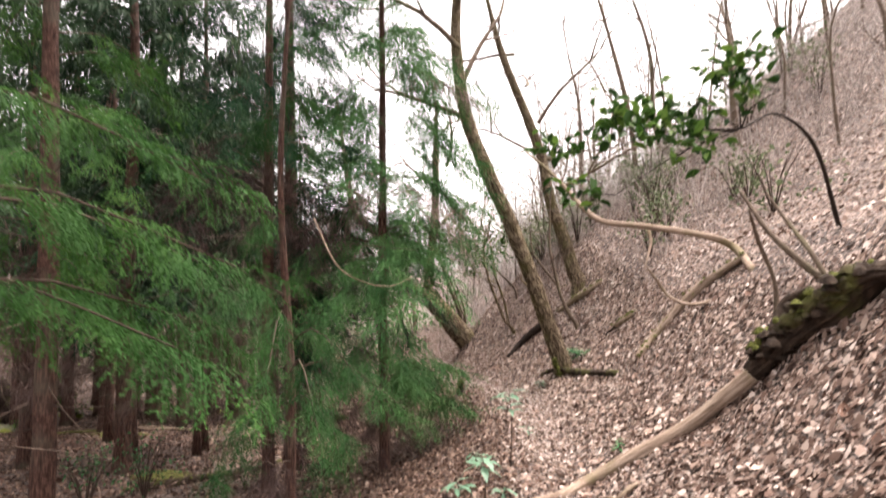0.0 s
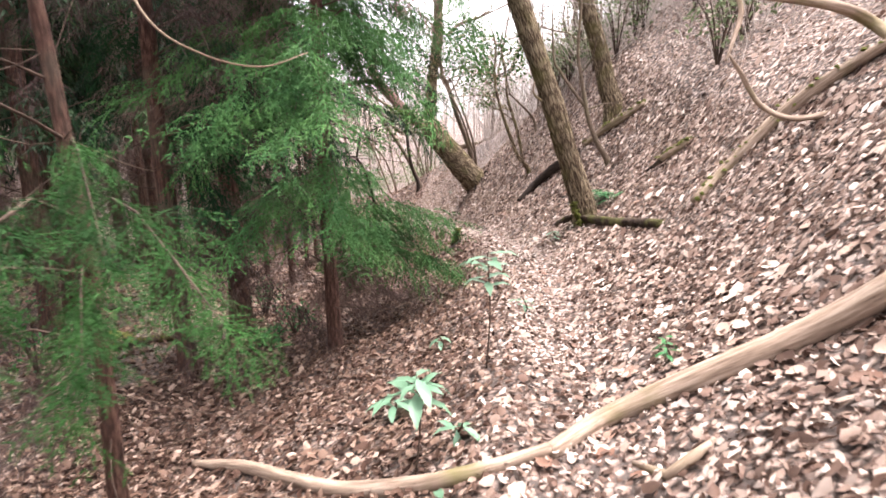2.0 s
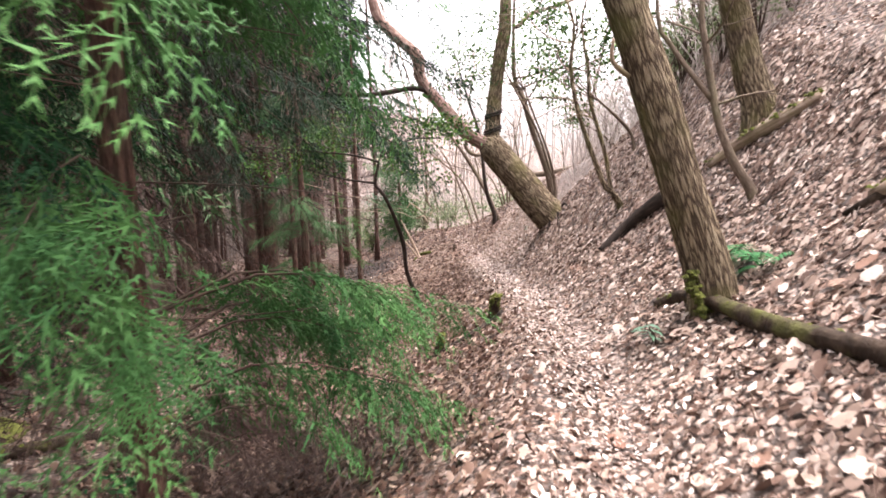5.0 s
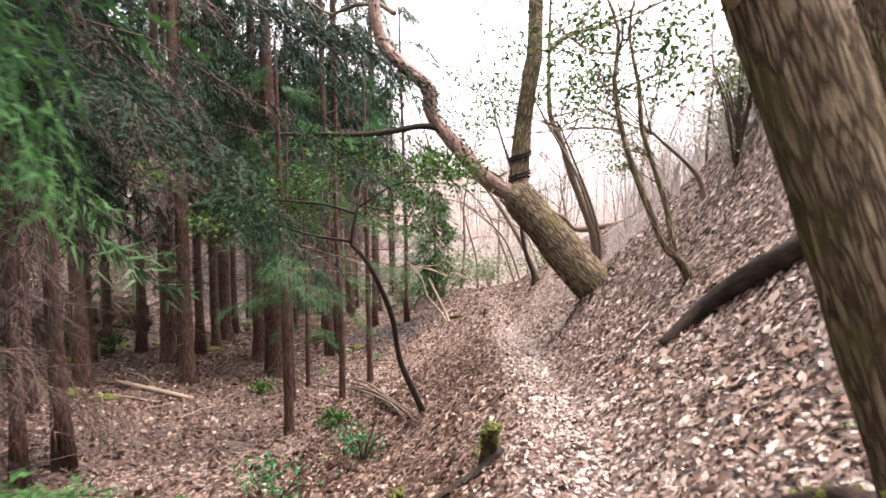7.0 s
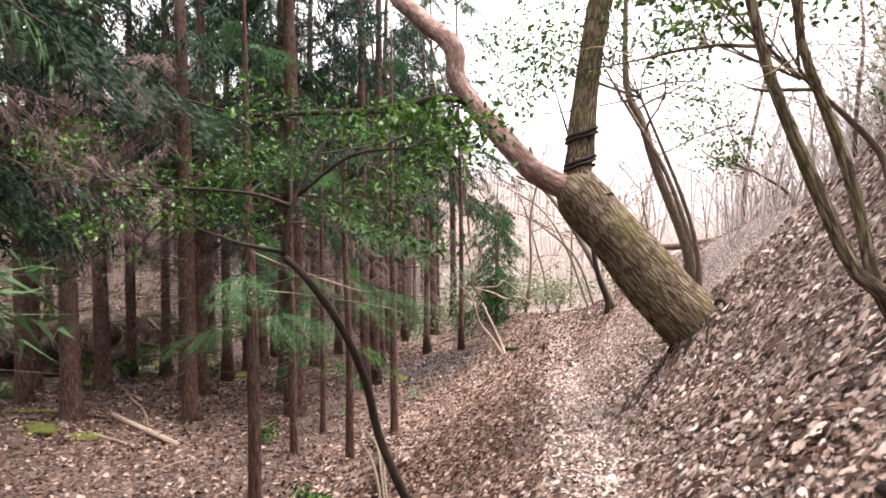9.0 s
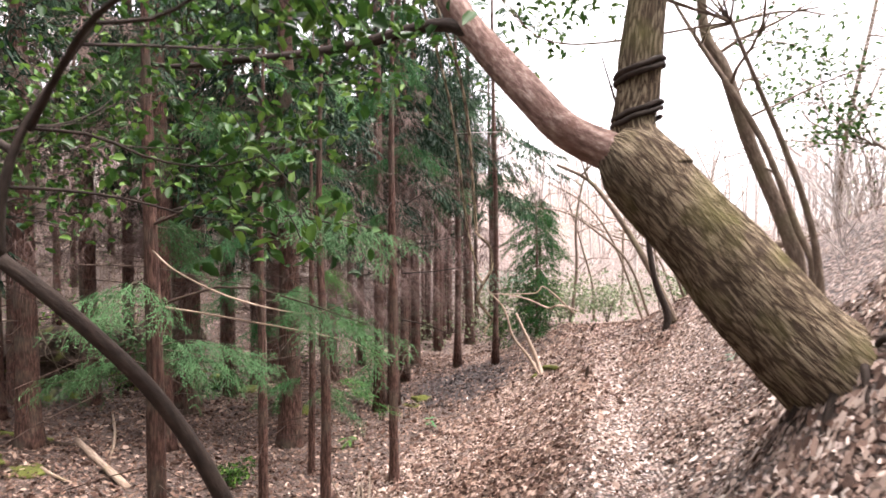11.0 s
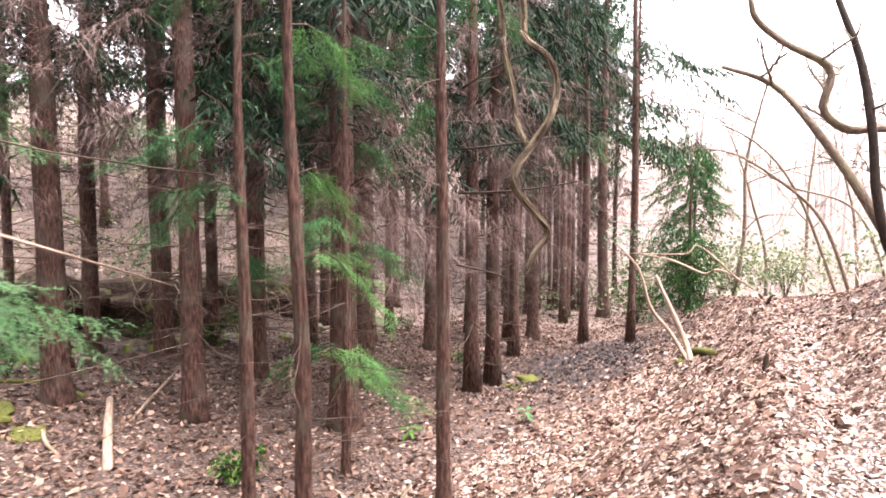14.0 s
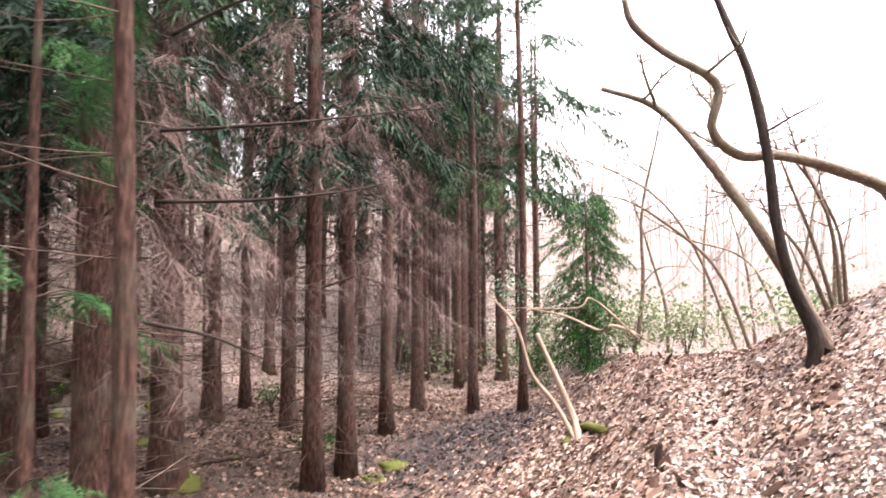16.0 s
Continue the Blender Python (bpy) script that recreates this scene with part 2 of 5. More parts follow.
# The next three are darker needle copies, with shade put into the colour.
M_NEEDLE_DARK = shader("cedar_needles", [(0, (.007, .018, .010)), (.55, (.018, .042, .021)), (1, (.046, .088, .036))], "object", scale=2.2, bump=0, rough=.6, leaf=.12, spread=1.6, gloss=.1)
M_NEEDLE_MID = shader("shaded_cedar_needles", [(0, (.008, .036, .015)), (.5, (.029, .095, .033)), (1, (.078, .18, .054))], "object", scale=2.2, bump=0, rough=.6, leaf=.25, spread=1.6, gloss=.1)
M_NEEDLE_SHADE = shader("deep_shade_cedar_needles", [(0, (.008, .030, .016)), (.5, (.024, .068, .032)), (1, (.062, .13, .054))], "object", scale=2.2, bump=0, rough=.6, leaf=.15, spread=1.6, gloss=.1)
M_NEEDLE_DEAD = shader("dead_cedar_needles", [(0, (.028, .017, .016)), (.5, (.078, .052, .047)), (1, (.155, .11, .098))], "object", scale=2, bump=0, rough=.8, leaf=.1, spread=1.4)
M_EVERGREEN = shader("evergreen_leaf", [(0, (.009, .030, .007)), (.5, (.032, .086, .015)), (1, (.11, .20, .036))], "island", scale=8, bump=.1, rough=.4, leaf=.25, gloss=.2, spread=.5)
M_PALE_LEAF = shader("seedling_leaf", [(0, (.05, .13, .075)), (.5, (.11, .22, .14)), (1, (.20, .33, .22))], "island", scale=8, bump=.1, rough=.35, leaf=.3, gloss=.4, spread=.4)
M_FERN = shader("fern_leaf", [(0, (.02, .10, .035)), (1, (.06, .19, .07))], "island", scale=8, bump=.1, rough=.4, leaf=.3)
M_TWIG = shader("thin_twig", [(.3, (.022, .014, .011)), (.7, (.095, .066, .051))], scale=9, bump=0, rough=.8)
# Twigs paled towards white: distant haze put into the colour.
M_HAZE_TWIG = shader("hazed_pale_twig", [(.3, (.30, .255, .235)), (.7, (.50, .445, .415))], scale=3, bump=0, rough=.85)
# Bush green paled and greyed: haze put into the leaf colour.
M_HAZE_GREEN = shader("hazed_bush_leaf", [(0, (.06, .085, .04)), (.5, (.14, .18, .095)), (1, (.27, .30, .19))], "island", scale=3, bump=0, rough=.5, leaf=.3, spread=.6)
M_WET = shader("wet_black_leaf_mud", [(.3, (.010, .008, .008)), (.55, (.035, .027, .026)), (.85, (.10, .08, .078))], scale=25, bump=1, dist=.03, rough=.55, gloss=.25)
M_STONE = shader("mossy_stone", [(.3, (.06, .055, .045)), (.6, (.17, .16, .14)), (.8, (.30, .29, .26))], scale=9, bump=.8, dist=.02, stain=((.14, .16, .03), 2.0, .42, .6))

# ---- building helpers ----
def spline(points, n):
    """n places along a smooth line through the points."""
    p = np.asarray(points, float)
    if len(p) == 2:
        return p[0] + (p[1] - p[0]) * np.linspace(0, 1, n)[:, None]
    q = np.vstack([2 * p[0] - p[1], p, 2 * p[-1] - p[-2]])
    u = np.linspace(0, len(p) - 1 - 1e-6, n)
    i = u.astype(int)
    f = (u - i)[:, None]
    a, b, c, d = q[i], q[i + 1], q[i + 2], q[i + 3]
    return .5 * (2 * b + (c - a) * f + (2 * a - 5 * b + 4 * c - d) * f ** 2 + (3 * b - a - 3 * c + d) * f ** 3)


class Bag:
    """Gathers vertices, faces and UVs of one mesh."""

    def __init__(self):
        self.v, self.f, self.uv, self.n = [], [], [], 0

    def add(self, v, faces, uv=None):
        """faces: arrays of corner numbers, one array for each number of corners; uv: a place for each vertex."""
        v = np.asarray(v, float).reshape(-1, 3)
        for f in faces:
            if len(f):
                self.f.append(np.asarray(f) + self.n)
        self.uv.append(np.zeros((len(v), 2)) if uv is None else uv)
        self.v.append(v)
        self.n += len(v)

    def spread(self, v, f, mats):
        """Many copies of one small piece, each at its own 3 x 4 pose."""
        mats = np.asarray(mats, float)
        if not len(mats):
            return
        w = np.einsum("kij,nj->kni", mats[:, :, :3], v) + mats[:, None, :, 3]
        for g in f:
            if len(g):
                self.f.append(((np.asarray(g)[None] + (np.arange(len(mats)) * len(v))[:, None, None]) + self.n).reshape(-1, np.shape(g)[1]))
        self.v.append(w.reshape(-1, 3))
        self.uv.append(np.zeros((len(mats) * len(v), 2)))
        self.n += len(mats) * len(v)

    def tube(self, points, radii, seg=8, n=None, furrow=0.0, ridges=11, wob=0.0, seed=0, flare=0.0, cap=True):
        """A round limb along a line; radii at even steps; furrow and wob roughen it; flare widens its foot."""
        points = np.asarray(points, float)
        length = np.linalg.norm(np.diff(points, axis=0), axis=1).sum()
        n = n or max(3, min(60, int(length / .18) + 2))
        p = spline(points, n)
        r = np.interp(np.linspace(0, 1, n), np.linspace(0, 1, len(radii)), radii)
        tang = np.gradient(p, axis=0)
        tang /= np.linalg.norm(tang, axis=1)[:, None] + 1e-9
        side = np.cross(tang[0], (0, 0, 1) if abs(tang[0][2]) < .9 else (1, 0, 0))
        sides = np.zeros((n, 3))
        for k in range(n):
            side = side - tang[k] * side.dot(tang[k])
            side /= np.linalg.norm(side) + 1e-9
            sides[k] = side
        up = np.cross(tang, sides)
        a = np.linspace(0, 2 * np.pi, seg, endpoint=False)
        s = np.concatenate([[0], np.cumsum(np.linalg.norm(np.diff(p, axis=0), axis=1))])
        A, S = np.meshgrid(a, s)
        k = np.ones_like(A)
        if furrow:
            k += furrow * (np.abs(np.sin(A * ridges / 2 + .5 * np.sin(S * 3.1 + seed) + .35 * np.sin(S * 8.3 + 2 * A + seed))) - .6)
            k += furrow * .3 * np.sin(A * (2 * ridges + 1) + 1.2 * np.sin(S * 5 + seed)) * np.sin(S * 9 + 3 * A + seed)
        if wob:
            k += wob * np.sin(2 * A + S * 2.3 + seed) * np.sin(S * 3.7 + seed * 2) + wob * .6 * np.sin(3 * A - S * 5 + seed)
        if flare:
            k += flare * np.exp(-S / (2.2 * r[0])) * (1 + .45 * np.sin(5 * A + seed))
        R = r[:, None] * k
        v = p[:, None] + R[..., None] * (np.cos(A)[..., None] * sides[:, None] + np.sin(A)[..., None] * up[:, None])
        i, j = np.meshgrid(np.arange(n - 1), np.arange(seg), indexing="ij")
        q = np.stack([i * seg + j, i * seg + (j + 1) % seg, (i + 1) * seg + (j + 1) % seg, (i + 1) * seg + j], -1).reshape(-1, 4)
        uv = np.stack([np.abs(A / np.pi - 1) * np.pi * np.mean(r), S], -1).reshape(-1, 2)
        v = v.reshape(-1, 3)
        tri = []
        if cap:
            v = np.vstack([v, p[0], p[-1]])
            uv = np.vstack([uv, [0, 0], [0, s[-1]]])
            e = np.arange(seg)
            tri = np.vstack([np.stack([np.full(seg, n * seg), (e + 1) % seg, e], -1), np.stack([np.full(seg, n * seg + 1), (n - 1) * seg + e, (n - 1) * seg + (e + 1) % seg], -1)])
        self.add(v, [q, tri], uv)

    def mesh(self, name, smooth=True):
        v = np.concatenate(self.v)
        uv = np.concatenate(self.uv)
        loops = np.concatenate([f.ravel() for f in self.f]).astype(np.int32)
        sizes = np.concatenate([np.full(len(f), f.shape[1]) for f in self.f]).astype(np.int32)
        me = bpy.data.meshes.new(name)
        me.vertices.add(len(v))
        me.vertices.foreach_set("co", v.ravel())
        me.loops.add(len(loops))
        me.loops.foreach_set("vertex_index", loops)
        me.polygons.add(len(sizes))
        me.polygons.foreach_set("loop_start", np.concatenate([[0], np.cumsum(sizes)[:-1]]).astype(np.int32))
        me.polygons.foreach_set("loop_total", sizes)
        if uv.any():
            layer = me.uv_layers.new(name="uv")
            layer.data.foreach_set("uv", uv[loops].ravel())
        me.update(calc_edges=True)
        me.validate()
        if smooth:
            me.polygons.foreach_set("use_smooth", np.ones(len(me.polygons), bool))
        return me


def thing(name, place, label, category, group="", kind=""):
    """An empty at a thing's base, which holds its parts."""
    ob = tagged(new(name), label, category, group, kind)
    ob.location = place
    ob.empty_display_size = .1
    return ob


def part(name, bag, material, parent=None, label="", smooth=True):
    """Links what a bag holds, in world places, as one mesh under its parent."""
    me = bag.mesh(name, smooth)
    me.materials.append(material)
    ob = new(name, me)
    if parent:
        ob.parent = parent
        base = Vector(parent.location)
        if parent.parent:
            base += Vector(parent.parent.location)
        me.transform(Matrix.Translation(-base))
    return tagged(ob, label)


def whole(name, bag, material, label, category, group="", kind="", smooth=True):
    return tagged(part(name, bag, material, smooth=smooth), label, category, group, kind)


def turned(rng, places, size, tilt=.5, heading=None, pitch=None):
    """Poses at the places, turned at random about z and tilted."""
    k = len(places)
    h = rng.uniform(0, 2 * np.pi, k) if heading is None else heading
    p = rng.normal(0, tilt, k) if pitch is None else pitch
    r = rng.normal(0, tilt, k)
    ch, sh, cp, sp, cr, sr = np.cos(h), np.sin(h), np.cos(p), np.sin(p), np.cos(r), np.sin(r)
    z, o = np.zeros(k), np.ones(k)
    rz = np.stack([ch, -sh, z, sh, ch, z, z, z, o], -1).reshape(k, 3, 3)
    ry = np.stack([cp, z, sp, z, o, z, -sp, z, cp], -1).reshape(k, 3, 3)
    rx = np.stack([o, z, z, z, cr, -sr, z, sr, cr], -1).reshape(k, 3, 3)
    m = rz @ ry @ rx * np.broadcast_to(size, k)[:, None, None]
    return np.concatenate([m, np.asarray(places)[:, :, None]], 2)


# a leaf one long, along x, folded on its rib and curled
def leaf_piece(width=.45, fold=.12, curl=.15):
    v = np.array([(-.5, 0, 0), (-.15, -width / 2, fold), (.2, -width * .42, fold), (.5, 0, curl), (.2, width * .42, fold), (-.15, width / 2, fold), (-.15, 0, 0), (.2, 0, .02)])
    f = [np.array([(0, 1, 6), (0, 6, 5), (2, 3, 7), (7, 3, 4)]), np.array([(1, 2, 7, 6), (6, 7, 4, 5)])]
    return v, f


def flat_leaf(width=.5, fold=.1, curl=.2):
    v = np.array([(-.5, 0, curl * .4), (-.2, -width / 2, fold), (.22, -width * .46, fold), (.5, 0, curl), (.22, width * .46, fold), (-.2, width / 2, fold)])
    return v, [np.array([(0, 1, 2, 3), (0, 3, 4, 5)])]


def cedar_spray(rng, fine=True, bare=False):
    """A drooping cedar spray, about one long: a forked stalk with many hanging strands."""
    V, F = [], []

    def tri(a, b, c):
        F.append((len(V), len(V) + 1, len(V) + 2))
        V.extend((a, b, c))

    stalks = [(np.zeros(3), np.array([1.0, 0, .05]), .9)]
    for s in np.linspace(.12, .75, 5):
        turn = rng.choice([-1, 1]) * rng.uniform(.5, 1.0)
        stalks.append((np.array([s * .9, 0, .05 * s - .22 * s * s]), np.array([math.cos(turn), math.sin(turn), rng.uniform(-.25, .2)]), rng.uniform(.28, .5)))
    for root, way, long in stalks:
        for u in np.linspace(.1, 1, (7 if fine else 6) if long > .6 else 4):
            at = root + way * long * u + np.array([0, 0, -.27 * long * u * u])
            for sgn in (-1, 1):
                ln = rng.uniform(.10, .22) * (1.2 - .5 * u) * (1.6 if bare else 1 if fine else 1.35)
                d = way * rng.uniform(.5, 1) + sgn * np.array([-way[1], way[0], 0]) * rng.uniform(.2, .8) + np.array([0, 0, rng.uniform(-.6, .2)])
                d /= np.linalg.norm(d)
                end = at + d * ln + np.array([0, 0, -.45 * ln])
                w = np.cross(d, rng.normal(0, 1, 3))
                w *= (.004 if bare else .0085 if fine else .017) / (np.linalg.norm(w) + 1e-6)
                if bare or not fine:
                    tri(at - w, at + w, end)
                    continue
                mid = at + d * ln * .55 + np.array([0, 0, -.12 * ln])
                tri(at - w, at + w, mid + w)
                tri(mid - w, mid + w, end)
                side = np.cross(d, (0, 0, 1)) + 1e-6
                side /= np.linalg.norm(side)
                for v in (.2, .55, .9):
                    c = at + (mid - at) * min(1, v * 2) + (end - mid) * max(0, v * 2 - 1)
                    for e in (-1, 1):
                        tri(c - d * .011, c + d * .010, c + d * .042 + e * side * rng.uniform(.016, .030) + np.array([0, 0, rng.uniform(-.014, .014)]))
    for root, way, long in stalks:
        w = np.array([-way[1], way[0], 0]) * .005
        tri(root - w, root + w, root + way * long + np.array([0, 0, -.27 * long]))
    return np.array(V), [np.array(F)]


RNG = np.random.default_rng(7)
FINE_SPRAYS = [cedar_spray(RNG) for _ in range(4)]
COARSE_SPRAYS = [cedar_spray(RNG, False) for _ in range(4)]
BARE_SPRAYS = [cedar_spray(RNG, False, True) for _ in range(4)]


def limb_spread(rng, bag, start, heading, length, r, levels, kids=4, rise=.3, seg=5, wild=.5, ends=None, thin=.003):
    """A crooked bare limb with smaller ones on it."""
    d = np.array([math.cos(heading), math.sin(heading), rise])
    d /= np.linalg.norm(d)
    p, pts = np.array(start, float), [np.array(start, float)]
    for _ in range(4):
        d = d + rng.normal(0, wild * .45, 3)
        d /= np.linalg.norm(d)
        p = p + d * length / 4
        pts.append(p)
    bag.tube(pts, [r, r * .75, max(r * .35, thin)], seg, n=6 if seg < 6 else 10, cap=False)
    if ends is not None:
        ends.append(pts[-1])
    if levels:
        for _ in range(kids):
            u = rng.uniform(.25, 1)
            q = spline(pts, 21)[int(u * 20)]
            h = math.atan2(d[1], d[0]) + rng.choice([-1, 1]) * rng.uniform(.4, 1.2)
            limb_spread(rng, bag, q, h, length * rng.uniform(.4, .65), max(r * .5, thin), levels - 1, kids, rise + rng.normal(.1, .35), max(3, seg - 1), wild, ends, thin)

# ---- ground ----
def ground_sheet():
    """One sheet of earth, fine near the path and coarser to the horizon."""
    near = np.arange(-14, 8.01, .2)
    xs = np.concatenate([-14 - np.geomspace(.3, 400, 46)[::-1], near, 8 + np.geomspace(.3, 400, 46)])
    ys = np.concatenate([-2 - np.geomspace(.3, 300, 40)[::-1], np.arange(-2, 34, .2), 34 + np.geomspace(.3, 400, 46)])
    X, Y = np.meshgrid(xs, ys)
    v = np.stack([X, Y, height(X, Y)], -1).reshape(-1, 3)
    w = len(xs)
    i, j = np.meshgrid(np.arange(len(ys) - 1), np.arange(w - 1), indexing="ij")
    q = np.stack([i * w + j, i * w + j + 1, (i + 1) * w + j + 1, (i + 1) * w + j], -1).reshape(-1, 4)
    b = Bag()
    b.add(v, [q])
    return whole("ground", b, M_SOIL, "brown forest soil under fallen leaves", "ground", kind="structure")


def slope_at(x, y):
    e = .05
    return (height(x + e, y) - height(x - e, y)) / (2 * e), (height(x, y + e) - height(x, y - e)) / (2 * e)


def litter_poses(rng, x, y, size, tilt, lift=0.0):
    """Leaves that lie along the slope of the ground."""
    gx, gy = slope_at(x, y)
    m = turned(rng, np.stack([x, y, height(x, y) + lift + rng.uniform(.004, .03, len(x))], -1), size, tilt)
    m[:, 2, :3] += gx[:, None] * m[:, 0, :3] + gy[:, None] * m[:, 1, :3]
    return m


def ragged_leaf(width, fold, curl, seed):
    """A dry leaf, lopsided and torn."""
    r = np.random.default_rng(seed)
    v, f = flat_leaf(width, fold, curl)
    return v + r.normal(0, .05, v.shape) * (1, 1, .8), f


def litter(rng, count, x0, x1, y0, y1, small, large, tilt=.34, keep=None, lift=0.0):
    """Many small scraps, fewer whole leaves, a few large ones."""
    b = Bag()
    for piece in (ragged_leaf(.46, .12, .22, 1), ragged_leaf(.7, -.06, .16, 2), ragged_leaf(.36, .16, -.12, 3), ragged_leaf(.58, .2, .1, 4), ragged_leaf(.8, .08, .3, 5), ragged_leaf(.5, -.1, -.2, 6)):
        k = count // 6
        x, y = rng.uniform(x0, x1, k), rng.uniform(y0, y1, k)
        if keep is not None:
            ok = keep(x, y, rng.uniform(0, 1, k))
            x, y = x[ok], y[ok]
        b.spread(*piece, litter_poses(rng, x, y, small + (large - small) * rng.beta(1.0, 3.6, len(x)), tilt, lift))
    return b


def off_path(x, y):
    return x - eased(PATH_Y, PATH_X, y)


ground_sheet()
rng = np.random.default_rng(11)
whole("path_leaf_litter", litter(rng, 84000, -1.6, 3.0, 1.2, 17.5, .02, .09, .46, keep=lambda x, y, u: (off_path(x, y) < .5 + .7 * u) & (off_path(x, y) > -.3 - .45 * u)), M_LITTER, "pale brown fallen oak leaves along the path", "fallen leaves", kind="stuff", smooth=False)
whole("upper_leaf_litter", litter(rng, 60000, .2, 3.4, 1.2, 17.5, .025, .105, .5, keep=lambda x, y, u: off_path(x, y) > .35 + .6 * u), M_SLOPE_LITTER, "brown curled oak leaves above the path", "fallen leaves", kind="stuff", smooth=False)
whole("lower_leaf_litter", litter(rng, 72000, -2.6, .9, 1.2, 17.5, .025, .095, .46, keep=lambda x, y, u: off_path(x, y) < -.3 - .4 * u, lift=.008), M_BROWN, "reddish brown leaves below the path", "fallen leaves", kind="stuff", smooth=False)
whole("trodden_leaf_litter", litter(rng, 110000, -3.0, 2.2, 5.5, 24.0, .016, .05, .34, keep=lambda x, y, u: np.abs(off_path(x, y) - .06 * np.sin(1.7 * y)) < .11 + .30 * u * u, lift=.014), M_TRODDEN, "pale trodden leaf scraps on the walked line", "fallen leaves", kind="stuff", smooth=False)
whole("spur_leaf_litter", litter(rng, 42000, -4.6, .6, 16.5, 23, .022, .075, .44), M_LITTER, "pale brown fallen oak leaves on the spur", "fallen leaves", kind="stuff", smooth=False)
whole("far_path_leaf_litter", litter(rng, 21000, -7.0, 2.5, 22, 31, .04, .11, .44), M_LITTER, "pale brown fallen oak leaves on the spur", "fallen leaves", kind="stuff", smooth=False)
whole("slope_leaf_litter", litter(rng, 42000, 2.9, 10, 1.5, 26, .032, .115, .42), M_LITTER, "brown fallen leaves on the hillside", "fallen leaves", kind="stuff", smooth=False)
whole("stand_leaf_litter", litter(rng, 54000, -12.5, -1.2, 7, 29, .045, .135, .44, lift=.018), M_BROWN, "reddish brown fallen leaves under the cedars", "fallen leaves", kind="stuff", smooth=False)
whole("edge_leaf_litter", litter(rng, 18000, -8.5, -1.3, 2.0, 7.2, .035, .11, .44, lift=.018), M_BROWN, "reddish leaves and needles with painted shade under young cedars", "fallen leaves", kind="stuff", smooth=False)
whole("outer_leaf_litter", litter(rng, 15000, -19, -8, 3, 36, .06, .18, .4, lift=.018), M_BROWN, "brown fallen leaves deeper in the stand", "fallen leaves", kind="stuff", smooth=False)

# ---- cedars ----
def cedar(x, y, wide, tall, crown_from, reach, seed, label, fine=False, needles=None, sprays=120, dead=0, twigs=14, group="cedars of the stand", lean=0.0, size=(.45, .75), extra=(), bark=None, clear=.95):
    """A cedar: fluted trunk, bare dead twigs low down, drooping branches with sprays above."""
    rng = np.random.default_rng(seed)
    g = ground(x, y)
    tree = thing("cedar_tree", (x, y, g), label, "tree", group)
    sway = rng.normal(0, .02 * tall, (2, 3)) * .4
    a = rng.uniform(0, 6.28)
    line = [(x, y, g - .15), (x + sway[0, 0] * .3, y + sway[1, 0] * .3, g + tall * .3), (x + sway[0, 1] * .6 + lean * .6, y + sway[1, 1] * .6, g + tall * .65), (x + sway[0, 2] + lean, y + sway[1, 2], g + tall)]
    t = Bag()
    near = fine or wide > .24
    t.tube(line, [wide / 2 * 1.05, wide / 2 * .9, wide / 2 * .6, .015], 16 if near else 8, n=40 if near else 12, furrow=.10 if near else 0, ridges=9, wob=.05, seed=seed, flare=.55)
    part("trunk", t, bark or M_CEDAR_BARK, tree)
    axis = spline(line, 41)
    b = Bag()
    for _ in range(twigs):
        h = rng.uniform(.06, min(1, crown_from / tall + .15))
        p, hd, ln = axis[int(h * 40)], rng.uniform(0, 6.28), rng.uniform(.3, 1.5)
        d = np.array([math.cos(hd), math.sin(hd), rng.uniform(-.35, .15)])
        b.tube([p, p + d * ln * .5 + rng.normal(0, .03, 3), p + d * ln + rng.normal(0, .08, 3)], [min(.011, .04 * wide) if near else .009, .0025], 3, n=5, cap=False)
    poses, dying = [], []
    branches = max(6, sprays // 9)
    todo = []
    for k in range(branches):
        f = (k + rng.uniform(0, 1)) / branches
        h = crown_from + (tall - crown_from) * f
        todo.append((h, rng.uniform(0, 6.28), max(.25, reach * min(1, .55 + 1.6 * f) * (1.04 - f) ** .6 * rng.uniform(.6, 1.1)), rng.uniform(.25, .7), .25, False))
    for k in range(dead // 8):
        todo.append((crown_from + rng.uniform(-1.4, 2.6), rng.uniform(0, 6.28), reach * rng.uniform(.5, .9), rng.uniform(.3, .8), .25, True))
    todo += [(*e, .25, False) if len(e) == 4 else e for e in extra]
    for h, hd, ln, droop, bare, gone in todo:
        p = axis[min(40, max(1, int(h / tall * 40)))]
        d = np.array([math.cos(hd), math.sin(hd), 0])
        n = min(12, max(3, int(9 * ln / reach)) + (4 if fine else 0))
        pts = [p, p + d * ln * .45 + np.array([0, 0, .10 * ln]), p + d * ln + np.array([0, 0, -droop * ln])]
        b.tube(pts, [.004 + .004 * ln, .0025] if fine else [.006 + .008 * ln, .004], 5 if fine else 3, n=6 if fine else 4, cap=False)
        for u in np.linspace(bare, 1, n):
            q = spline(pts, 21)[int(u * 20)]
            if q[0] > eased(PATH_Y, PATH_X, q[1]) - clear and q[2] < ground(q[0], q[1]) + 2.5:
                continue
            (dying if gone else poses).append((*q, hd + rng.normal(0, .75) * (1.15 - u), rng.uniform(.1, .8), rng.uniform(*size) * (1.15 - .3 * u)))
    tagged(part("branchwork", b, M_TWIG, tree), kind="stuff")
    for name, rows, stuff in (("crown", poses, needles or M_NEEDLE_DARK), ("dead_foliage", dying, M_NEEDLE_DEAD)):
        if rows:
            c, rows = Bag(), np.array(rows)
            pool = BARE_SPRAYS if name == "dead_foliage" else FINE_SPRAYS if fine else COARSE_SPRAYS
